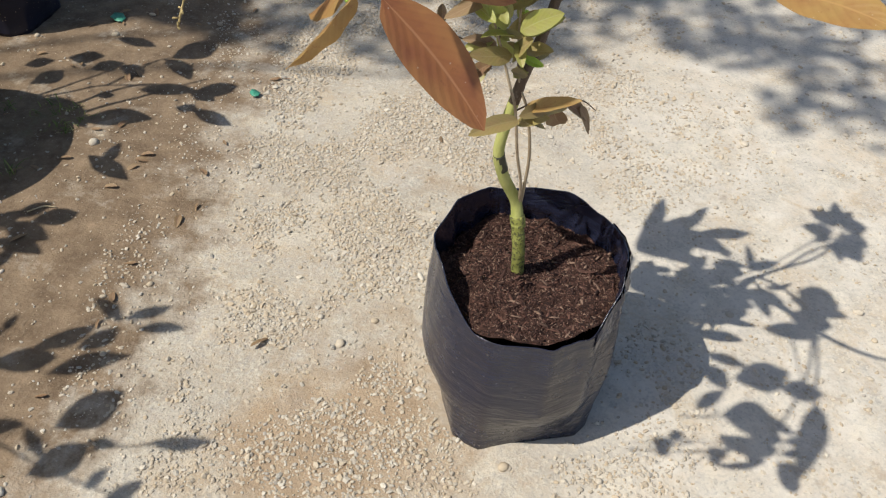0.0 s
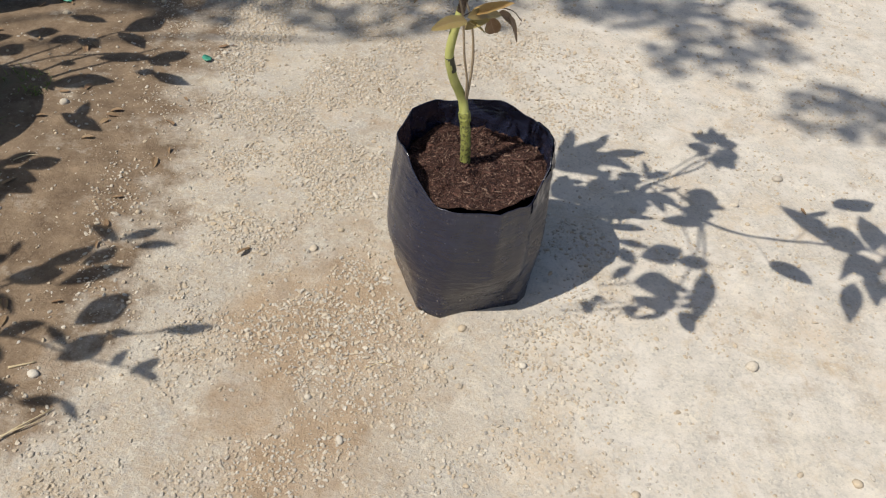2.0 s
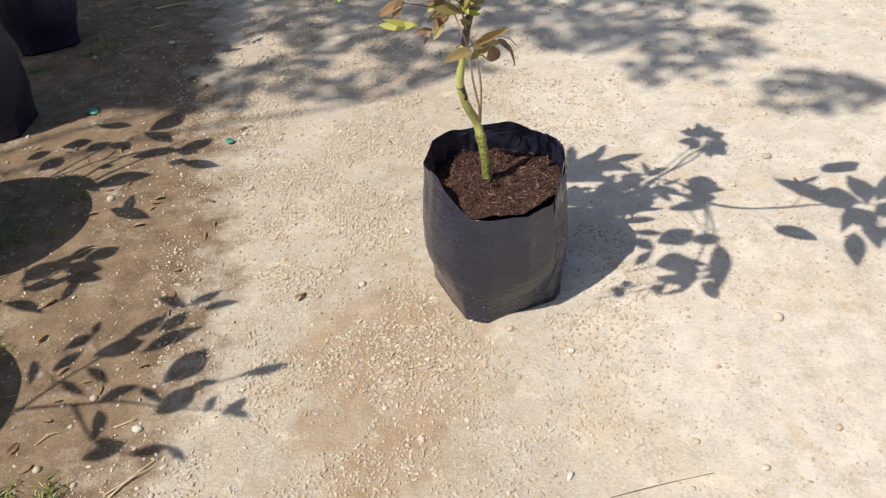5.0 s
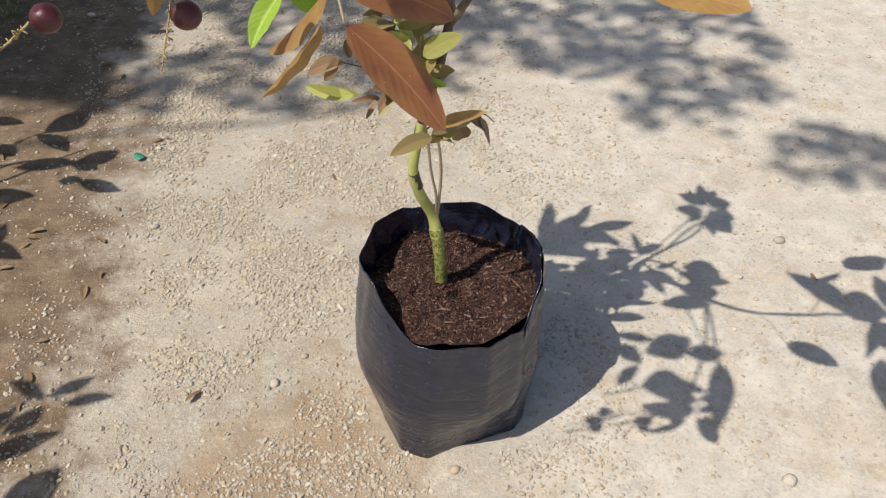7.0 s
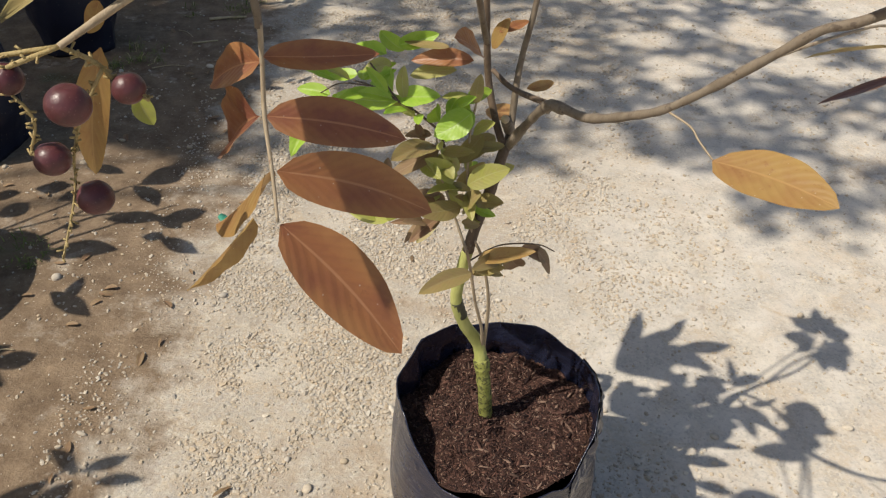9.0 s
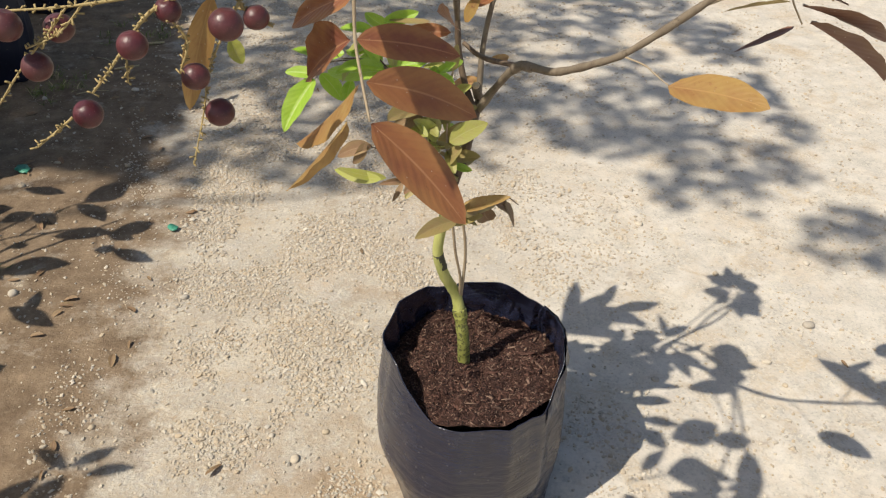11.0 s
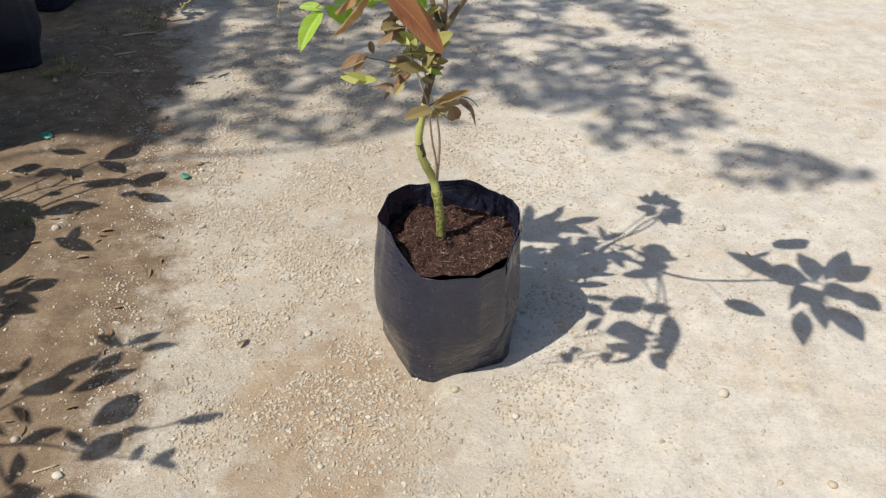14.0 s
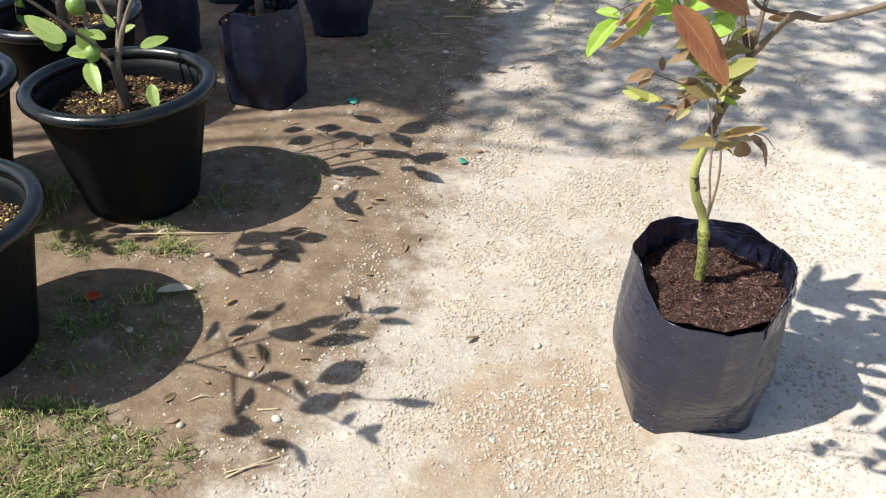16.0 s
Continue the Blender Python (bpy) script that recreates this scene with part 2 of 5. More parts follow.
GROUND = ground_material()
STONE = stone_material("pale_stone", (0.38, 0.34, 0.29), (0.62, 0.57, 0.49), (0.46, 0.37, 0.26))
CHIPS = stone_material("stone_chips", (0.36, 0.33, 0.29), (0.58, 0.53, 0.45), (0.43, 0.34, 0.235), island=True)
FILM = film_material("black_polythene")
FILM_SHINY = plain_material("shiny_polythene", (0.012, 0.014, 0.032), (0.03, 0.034, 0.06), 0.16, 30, 0.4)
# same film as FILM, with the shade on the back bags put into its colour
FILM_SHADED = film_material("shade_toned_polythene", 0.3)
FILM_INSIDE = film_material("clean_black_polythene", 0.15)
POT = pot_material("black_plastic", 0.48, 0.14)
POT_RIM = pot_material("glossy_black_plastic", 0.20, 0.5)
SOIL = soil_material("dark_compost", (0.022, 0.012, 0.010), (0.092, 0.047, 0.036), (0.13, 0.08, 0.062))
CRUMB = crumb_material("compost_crumbs", (0.018, 0.009, 0.008), (0.125, 0.062, 0.046), (0.21, 0.135, 0.10))
HUSK = crumb_material("rice_husk_and_bark", (0.022, 0.013, 0.009), (0.17, 0.10, 0.05), (0.52, 0.40, 0.13))
LEAVES = {
    "brown": leaf_material("bronze_leaf", (0.205, 0.074, 0.046), (0.32, 0.135, 0.055), (0.48, 0.25, 0.13), (0.16, 0.055, 0.034), 0.30, 0.30),
    "gold": leaf_material("golden_leaf", (0.38, 0.25, 0.09), (0.30, 0.150, 0.06), (0.46, 0.28, 0.11), (0.20, 0.075, 0.035), 0.32, 0.34),
    "dark": leaf_material("dull_maroon_leaf", (0.16, 0.075, 0.055), (0.21, 0.11, 0.065), (0.28, 0.17, 0.11), (0.11, 0.05, 0.04), 0.12, 0.4),
    "olive": leaf_material("olive_leaf", (0.29, 0.25, 0.085), (0.33, 0.235, 0.105), (0.36, 0.31, 0.15), (0.17, 0.10, 0.05), 0.28, 0.42),
    "lime": leaf_material("lime_leaf", (0.38, 0.40, 0.085), (0.38, 0.34, 0.13), (0.45, 0.46, 0.2), (0.26, 0.21, 0.09), 0.35, 0.4),
    "green": leaf_material("fresh_green_leaf", (0.27, 0.45, 0.04), (0.36, 0.52, 0.06), (0.42, 0.52, 0.18), (0.16, 0.30, 0.04), 0.38, 0.36),
    "dry": leaf_material("withered_leaf", (0.22, 0.125, 0.07), (0.27, 0.18, 0.10), (0.33, 0.24, 0.15), (0.13, 0.07, 0.04), 0.2, 0.6),
    "straw": leaf_material("bleached_leaf", (0.52, 0.46, 0.34), (0.60, 0.55, 0.44), (0.62, 0.56, 0.45), (0.40, 0.33, 0.22), 0.2, 0.6),
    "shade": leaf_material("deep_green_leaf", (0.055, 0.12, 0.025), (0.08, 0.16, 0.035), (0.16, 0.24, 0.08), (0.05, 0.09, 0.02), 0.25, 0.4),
    "pale": leaf_material("pale_green_leaf", (0.26, 0.37, 0.075), (0.35, 0.45, 0.11), (0.45, 0.52, 0.28), (0.22, 0.30, 0.10), 0.3, 0.45),
}
GREEN_BARK = bark_material("young_green_bark", (0.30, 0.315, 0.085), (0.41, 0.405, 0.145), (0.23, 0.24, 0.06), 45, 0.66)
SCALY_BARK = bark_material("mossy_rough_bark", (0.18, 0.19, 0.035), (0.28, 0.28, 0.075), (0.055, 0.055, 0.02), 90, 0.5)
BROWN_BARK = bark_material("brown_bark", (0.085, 0.055, 0.038), (0.15, 0.105, 0.07), (0.21, 0.165, 0.12), 60, 0.6)
GREY_BARK = bark_material("grey_brown_bark", (0.125, 0.095, 0.066), (0.20, 0.16, 0.115), (0.08, 0.058, 0.042), 60, 0.62)
TWIG = bark_material("pale_twig", (0.30, 0.23, 0.15), (0.40, 0.32, 0.22), (0.22, 0.14, 0.09), 80, 0.6)
STALK = bark_material("yellow_fruit_stalk", (0.30, 0.225, 0.09), (0.39, 0.30, 0.14), (0.25, 0.16, 0.06), 120, 0.58)
FRUIT = fruit_material()
GREEN_FRUIT = plain_material("green_fruit_skin", (0.14, 0.25, 0.04), (0.22, 0.33, 0.07), 0.4, 40)
GRASS = crumb_material("grass_blades", (0.09, 0.13, 0.03), (0.26, 0.27, 0.09), (0.48, 0.40, 0.22))
STRAW = plain_material("dry_straw", (0.42, 0.33, 0.19), (0.52, 0.43, 0.28), 0.8)
DARK_STICK = plain_material("dark_stick", (0.10, 0.075, 0.05), (0.18, 0.13, 0.09), 0.85)
GREEN_PLASTIC = plain_material("green_plastic_scrap", (0.03, 0.19, 0.12), (0.06, 0.28, 0.19), 0.5)
RED_PETAL = plain_material("red_petal", (0.50, 0.04, 0.015), (0.60, 0.08, 0.02), 0.5)
DARK_BAND = plain_material("dark_band", (0.035, 0.037, 0.022), (0.06, 0.058, 0.035), 0.6)
CUT_WOOD = plain_material("cut_wood", (0.52, 0.40, 0.26), (0.62, 0.50, 0.35), 0.8)


# ---- shape helpers ----
def thing(name, place, label, category, group="", kind=""):
    ob = new(name)
    ob.empty_display_size = 0.05
    ob.matrix_basis = Matrix.Translation(place)
    return tagged(ob, label, category, group, kind)


def part(name, bm, material, parent, label="", smooth=True):
    """Links a bmesh, given in world metres, as one mesh under a thing or a part."""
    me = bpy.data.meshes.new(name)
    bm.to_mesh(me)
    bm.free()
    me.materials.append(material)
    if smooth:
        me.polygons.foreach_set("use_smooth", [True] * len(me.polygons))
    ob = new(name, me)
    if parent is not None:
        ob.parent = parent
        base = parent.matrix_basis.copy()
        if parent.parent is not None:
            base = parent.parent.matrix_basis @ base
        ob.matrix_basis = base.inverted()
    return tagged(ob, label)


def from_arrays(name, verts, faces, material, smooth=True):
    me = bpy.data.meshes.new(name)
    me.from_pydata(verts, [], faces)
    me.materials.append(material)
    if smooth:
        me.polygons.foreach_set("use_smooth", [True] * len(me.polygons))
    return new(name, me)


def spline(points, steps=6):
    """Catmull-Rom through the points."""
    pts = [Vector(p) for p in points]
    pts = [2 * pts[0] - pts[1], *pts, 2 * pts[-1] - pts[-2]]
    out = []
    for i in range(1, len(pts) - 2):
        a, b, c, d = pts[i - 1 : i + 3]
        for s in range(steps):
            t = s / steps
            out.append(0.5 * (2 * b + (c - a) * t + (2 * a - 5 * b + 4 * c - d) * t * t + (3 * b - a - 3 * c + d) * t**3))
    return out + [pts[-2]]


def tube(bm, points, r0, r1, sides=8, steps=6, lumpy=0.06):
    """A tapered, slightly knobbly stem through the points."""
    line = spline(points, steps)
    rings, up = [], Vector((0.31, 0.17, 0.93))
    for i, p in enumerate(line):
        way = (line[min(i + 1, len(line) - 1)] - line[max(i - 1, 0)]).normalized()
        a = way.cross(up).normalized() if abs(way.dot(up)) < 0.95 else way.cross(Vector((1, 0, 0))).normalized()
        b = way.cross(a)
        r = r0 + (r1 - r0) * i / (len(line) - 1)
        r *= 1 + lumpy * noise.noise(p * 55) * 2
        rings.append([bm.verts.new(p + r * (a * math.cos(k * math.tau / sides) + b * math.sin(k * math.tau / sides))) for k in range(sides)])
    for q, w in zip(rings, rings[1:]):
        for k in range(sides):
            bm.faces.new((q[k], q[(k + 1) % sides], w[(k + 1) % sides], w[k]))
    bm.faces.new(rings[0][::-1])
    bm.faces.new(rings[-1])


def stem(name, points, r0, r1, material, parent, label="", sides=8, steps=6, lumpy=0.06):
    bm = bmesh.new()
    tube(bm, points, r0, r1, sides, steps, lumpy)
    return part(name, bm, material, parent, label)


def leaf_mesh(seed, width, fold, droop, ripple, nu=14, nv=8, blunt=0.62):
    """A leaf blade of length 1 along +x, with its face up +z."""
    rng = random.Random(seed)
    bend, twist = rng.uniform(-0.05, 0.05), rng.uniform(-0.25, 0.25)
    bm = bmesh.new()
    uv = bm.loops.layers.uv.new("UVMap")
    grid = []
    for i in range(nu + 1):
        u = i / nu
        half = 0.5 * width * (max(0.0, math.sin(math.pi * u**0.9)) ** blunt) * (1.06 - 0.16 * u) + 0.004 * (1 - u)
        row = []
        for j in range(nv + 1):
            v = 2 * j / nv - 1
            y = half * v + bend * math.sin(math.pi * u)
            z = fold * abs(v) * half - droop * u * u + ripple * width * abs(v) * math.sin(u * 19 + 2.2 * v + seed)
            z += twist * v * half * u
            row.append(bm.verts.new((u, y, z)))
        grid.append(row)
    for i in range(nu):
        for j in range(nv):
            f = bm.faces.new((grid[i][j], grid[i + 1][j], grid[i + 1][j + 1], grid[i][j + 1]))
            for loop, (a, b) in zip(f.loops, ((i, j), (i + 1, j), (i + 1, j + 1), (i, j + 1))):
                loop[uv].uv = (a / nu, b / nv)
    me = bpy.data.meshes.new("leaf")
    bm.to_mesh(me)
    bm.free()
    me.polygons.foreach_set("use_smooth", [True] * len(me.polygons))
    return me


LEAF_STOCK = {}


def leaf(base, tip, width, look_of, parent, face=(0.1, -0.5, 0.85), seed=0, label="", name="leaf", blunt=0.62):
    """One leaf from its base to its tip; width is a share of its length; face is the way its upper side looks."""
    key = (look_of, seed % 5, round(width * 20), blunt)
    if key not in LEAF_STOCK:
        limp = {"dry": 0.22, "dark": 0.04}.get(look_of, 0.07)
        me = leaf_mesh(seed % 5, round(width * 20) / 20, (0.10, 0.35, 0.2, 0.55, 0.3)[seed % 5], limp * (0.4 + 0.3 * (seed % 5)), (0.010, 0.022, 0.014, 0.035, 0.018)[seed % 5], blunt=blunt)
        me.materials.append(LEAVES[look_of])
        LEAF_STOCK[key] = me
    base, tip = Vector(base), Vector(tip)
    x = (tip - base).normalized()
    z = Vector(face)
    z = (z - z.dot(x) * x).normalized()
    y = z.cross(x)
    size = (tip - base).length
    ob = new(name, LEAF_STOCK[key])
    m = Matrix(((x.x, y.x, z.x, base.x), (x.y, y.y, z.y, base.y), (x.z, y.z, z.z, base.z), (0, 0, 0, 1))) @ Matrix.Diagonal((size, size, size, 1))
    ob.parent = parent
    back = parent.matrix_basis.copy()
    if parent.parent is not None:
        back = parent.parent.matrix_basis @ back
    ob.matrix_basis = back.inverted() @ m
    return tagged(ob, label)


def blob(rng, flat=0.6, rough=0.22, cuts=1):
    """Verts and faces of one rough pebble of radius 1."""
    bm = bmesh.new()
    bmesh.ops.create_icosphere(bm, subdivisions=cuts, radius=1.0)
    sx, sy = rng.uniform(0.8, 1.5), rng.uniform(0.65, 1.05)
    for v in bm.verts:
        v.co *= 1 + rng.uniform(-rough, rough)
        v.co.x *= sx
        v.co.y *= sy
        v.co.z *= flat
    verts = [v.co.copy() for v in bm.verts]
    faces = [[v.index for v in f.verts] for f in bm.faces]
    bm.free()
    return np.array(verts), np.array(faces)


def scatter(name, kinds, places, sizes, material, rng, smooth=True):
    """One mesh of many small pieces, each turned at random."""
    vs, fs, at = [], [], 0
    for p, s in zip(places, sizes):
        v, f = kinds[rng.randrange(len(kinds))]
        turn = np.array(Euler((rng.uniform(-0.5, 0.5), rng.uniform(-0.5, 0.5), rng.uniform(0, math.tau))).to_matrix())
        vs.append((v * s) @ turn.T + np.array(p))
        fs.append(f + at)
        at += len(v)
    return from_arrays(name, np.concatenate(vs).tolist(), np.concatenate(fs).tolist(), material, smooth)


# ---- ground ----
def smoothstep(a, b, x):
    t = np.clip((x - a) / (b - a), 0, 1)
    return t * t * (3 - 2 * t)


NOISE_GRIDS = {}


def value_noise(x, y, seed, cell):
    """Smooth noise on a plane, from -1 to 1."""
    if seed not in NOISE_GRIDS:
        NOISE_GRIDS[seed] = np.random.RandomState(seed).uniform(-1, 1, (257, 257))
    g = NOISE_GRIDS[seed]
    u, v = x / cell + 97.3, y / cell + 61.7
    i, j = np.floor(u).astype(int), np.floor(v).astype(int)
    a, b = u - i, v - j
    a, b = a * a * (3 - 2 * a), b * b * (3 - 2 * b)
    i, j = i % 256, j % 256
    return (g[i, j] * (1 - a) + g[i + 1, j] * a) * (1 - b) + (g[i, j + 1] * (1 - a) + g[i + 1, j + 1] * a) * b


def dirt_edge(y):
    """Where the brown dirt gives way to pale gravel."""
    stray = 1 - smoothstep(1.5, 4.0, np.abs(y - 1.8))
    return -0.44 - 0.24 * np.clip(y - 1.75, 0, 4) + 0.11 * np.exp(-(((y - 1.17) / 0.24) ** 2)) - 0.13 * smoothstep(0.85, 0.5, y) + (1 - stray) * (0.5 * np.sin(y * 0.9) + 0.3 * np.sin(y * 2.3 + 1))


def rise(x, y):
    far = np.maximum(np.abs(x), np.abs(y - 2.0))
    fade = 1 - smoothstep(5.0, 9.0, far)
    return fade * (0.004 * value_noise(x, y, 5, 0.35) + 0.0022 * value_noise(x, y, 6, 0.09) + 0.0014 * value_noise(x, y, 7, 0.035))


def axis(lo, hi, step, reach):
    inner = np.arange(lo, hi + step / 2, step)
    out = reach ** np.linspace(0, 1, 24) - 1
    out = out[1:] / out[-1] * reach
    return np.concatenate([lo - out[::-1], inner, hi + out])


gx, gy = axis(-2.6, 2.4, 0.0175, 900.0), axis(-0.4, 5.4, 0.0175, 900.0)
X, Y = np.meshgrid(gx, gy, indexing="ij")
Z = rise(X, Y)
nx, ny = X.shape
idx = np.arange(nx * ny).reshape(nx, ny)
quads = np.stack([idx[:-1, :-1], idx[1:, :-1], idx[1:, 1:], idx[:-1, 1:]], -1).reshape(-1, 4)
ground = from_arrays("ground", np.stack([X, Y, Z], -1).reshape(-1, 3).tolist(), quads.tolist(), GROUND)
tagged(ground, "pale crushed-stone gravel yard with brown dirt at its edge", "ground", kind="structure")
wobble = 0.07 * value_noise(X, Y, 11, 0.22) + 0.035 * value_noise(X, Y, 12, 0.07)
dirt = smoothstep(0.17, -0.20, X - dirt_edge(Y) + wobble)
damp = 0.0 * X
for cx, cy, rx, ry, amount in ((-0.02, 1.22, 0.16, 0.28, 1.15), (-0.02, 0.98, 0.15, 0.2, 1.0), (-0.07, 0.68, 0.08, 0.28, 0.95), (0.10, 1.20, 0.10, 0.10, 0.7), (-0.33, 0.55, 0.10, 0.12, 0.5), (0.02, 1.95, 0.09, 0.07, 0.45), (0.02, 0.50, 0.10, 0.1, 0.6), (1.1, 2.75, 0.12, 0.09, 0.5)):
    damp = np.maximum(damp, amount * np.exp(-(((X - cx + wobble) / rx) ** 2 + ((Y - cy + wobble) / ry) ** 2)))
puddle = 0.0 * X
packed = smoothstep(0.05, 0.62, X + 0.5 * value_noise(X, Y, 14, 0.5) * 0.4) * smoothstep(-3.0, 0.5, Y)
for cx, cy, rx, ry in ((-1.38, 1.42, 0.16, 0.07), (-1.40, 2.84, 0.12, 0.06), (-1.56, 1.30, 0.22, 0.24), (-1.08, 1.50, 0.14, 0.10), (-1.02, 1.92, 0.12, 0.14)):
    puddle = np.maximum(puddle, (0.85 if cx < -1.2 else 0.45) * np.exp(-(((X - cx) / rx) ** 2 + ((Y - cy) / ry) ** 2)))
for key, values in (("dirt", dirt), ("stain", damp), ("wet", puddle), ("packed", packed)):
    ground.data.attributes.new(key, "FLOAT", "POINT").data.foreach_set("value", values.ravel().astype(np.float32))


def height(x, y):
    return float(rise(np.array([x]), np.array([y]))[0])


# ---- grow bags and pots ----
def bag_ring(ang, z, tall, r, turn, seed):
    """Radius of a filled polythene bag at an angle and height: a folded square foot under a round body."""
    square = 0.80 / max(abs(math.cos(ang - turn)), abs(math.sin(ang - turn)))
    square = min(square, 0.97)
    k = min(1.0, max(0.0, z / (0.40 * tall)))
    k = k * k * (3 - 2 * k)
    body = 1.0 + 0.06 * math.sin(math.pi * min(1, z / tall * 1.1)) - 0.02 * (z / tall) ** 3
    q = square * (1 - k) + body * k
    side = math.tau / 9
    facet = math.cos(side / 2) / math.cos((ang + 0.35 * math.sin(2 * ang + seed)) % side - side / 2)
    q *= 1 + (facet - 1) * 0.55 * min(1, z / (0.5 * tall))
    p = Vector((math.cos(ang) * 2.2, math.sin(ang) * 2.2, z * 9 + seed))
    q += 0.018 * noise.noise(p * 1.3) + 0.007 * noise.noise(Vector((p.x * 1.5, p.y * 1.5, p.z * 4.5)))
    q += 0.010 * noise.noise(Vector((p.x * 4, p.y * 4, p.z * 1.0))) * (0.4 + z / tall)
    fold = (ang - turn - 0.80 + math.pi) % math.tau - math.pi
    q += 0.028 * math.exp(-((fold / 0.10) ** 2)) * (1 - 0.8 * z / tall)
    return r * q


def bag_rim(ang, tall, seed, cut):
    """Height of the open top edge; cut is the way in which the film is folded down to the soil."""
    a = math.degrees(ang - cut + math.pi) % 360 - 180
    dip = 1 - min(1, max(0, (abs(a) - 36) / 34))
    wave = 0.007 * noise.noise(Vector((math.cos(ang) * 3.1, math.sin(ang) * 3.1, seed))) + 0.004 * math.sin(5 * ang + seed)
    return tall + wave - (0.062 + wave) * dip


def grow_bag(place, r, tall, seed, label, cut=-1.35, turn=-1.15, film=None, flap=False):
    bag = thing("grow_bag", place, label, "grow bag", "bags and pots")
    c = Vector(place)
    bm, lining = bmesh.new(), bmesh.new()
    n, m = 128, 48
    outer, inner, edge = [], [], []
    for j in range(m + 1):
        row = []
        for i in range(n):
            ang = i * math.tau / n
            top = bag_rim(ang, tall, seed, cut)
            z = top * (j / m) ** 0.85
            rad = bag_ring(ang, z, tall, r, turn, seed)
            lift = 0.006 * max(0, noise.noise(Vector((math.cos(ang) * 2, math.sin(ang) * 2, seed + 3)))) if j == 0 else 0
            row.append(bm.verts.new(c + Vector((rad * math.cos(ang), rad * math.sin(ang), z + lift))))
        outer.append(row)
    for j in range(9):
        row = []
        for i in range(n):
            ang = i * math.tau / n
            top = bag_rim(ang, tall, seed, cut)
            z = top + (tall * 0.74 - top) * j / 8
            rad = bag_ring(ang, z, tall, r, turn, seed) - 0.0018 - 0.005 * j / 8
            rad += (0.010 * noise.noise(Vector((math.cos(ang) * 7, math.sin(ang) * 7, z * 25 + seed))) + 0.004 * noise.noise(Vector((math.cos(ang) * 19, math.sin(ang) * 19, z * 40)))) * min(1, j / 3)
            row.append(lining.verts.new(c + Vector((rad * math.cos(ang), rad * math.sin(ang), z))))
            if j == 0 and i % 2 == 0:
                edge.append(c + Vector(((rad + 0.001) * math.cos(ang), (rad + 0.001) * math.sin(ang), z)))
        inner.append(row)
    for a, b in zip(outer, outer[1:]):
        for i in range(n):
            bm.faces.new((a[i], a[(i + 1) % n], b[(i + 1) % n], b[i]))
    bm.faces.new(outer[0][::-1])
    part("outer_film", bm, film or FILM, bag)
    for a, b in zip(inner, inner[1:]):
        for i in range(n):
            lining.faces.new((a[i], a[(i + 1) % n], b[(i + 1) % n], b[i]))
    part("inner_film", lining, FILM_INSIDE, bag, "creased black inside of the bag's open top")
    if flap:
        bm = bmesh.new()
        rows = []
        for i in range(61):
            ang = cut + radians(38) + i * radians(78) / 60
            top = bag_rim(ang, tall, seed, cut)
            row = []
            for j in range(19):
                v = j / 18
                z = top + 0.002 - 0.062 * v * (0.75 + 0.5 * noise.noise(Vector((i * 0.09, 3.1, seed))))
                crease = abs(noise.noise(Vector((i * 0.16, z * 26, 7.7)))) + 0.5 * abs(noise.noise(Vector((i * 0.42, z * 60, 2.7))))
                rad = bag_ring(ang, z, tall, r, turn, seed) + 0.0022 + 0.011 * crease * math.sin(math.pi * min(1, v * 1.1 + 0.06)) * math.sin(math.pi * i / 60)
                row.append(bm.verts.new(c + Vector((rad * math.cos(ang), rad * math.sin(ang), z))))
            rows.append(row)
        for a, b in zip(rows, rows[1:]):
            for j in range(18):
                bm.faces.new((a[j], a[j + 1], b[j + 1], b[j]))
        part("flap", bm, FILM_SHINY, bag, "crumpled shiny fold of film over the rim")
    hem = bmesh.new()
    tube(hem, [v + Vector((0, 0, 0.0004)) for v in edge], 0.0011, 0.0011, 5, 2, 0.1)
    part("hem", hem, film or FILM, bag, "thin cut edge of the film")
    return bag


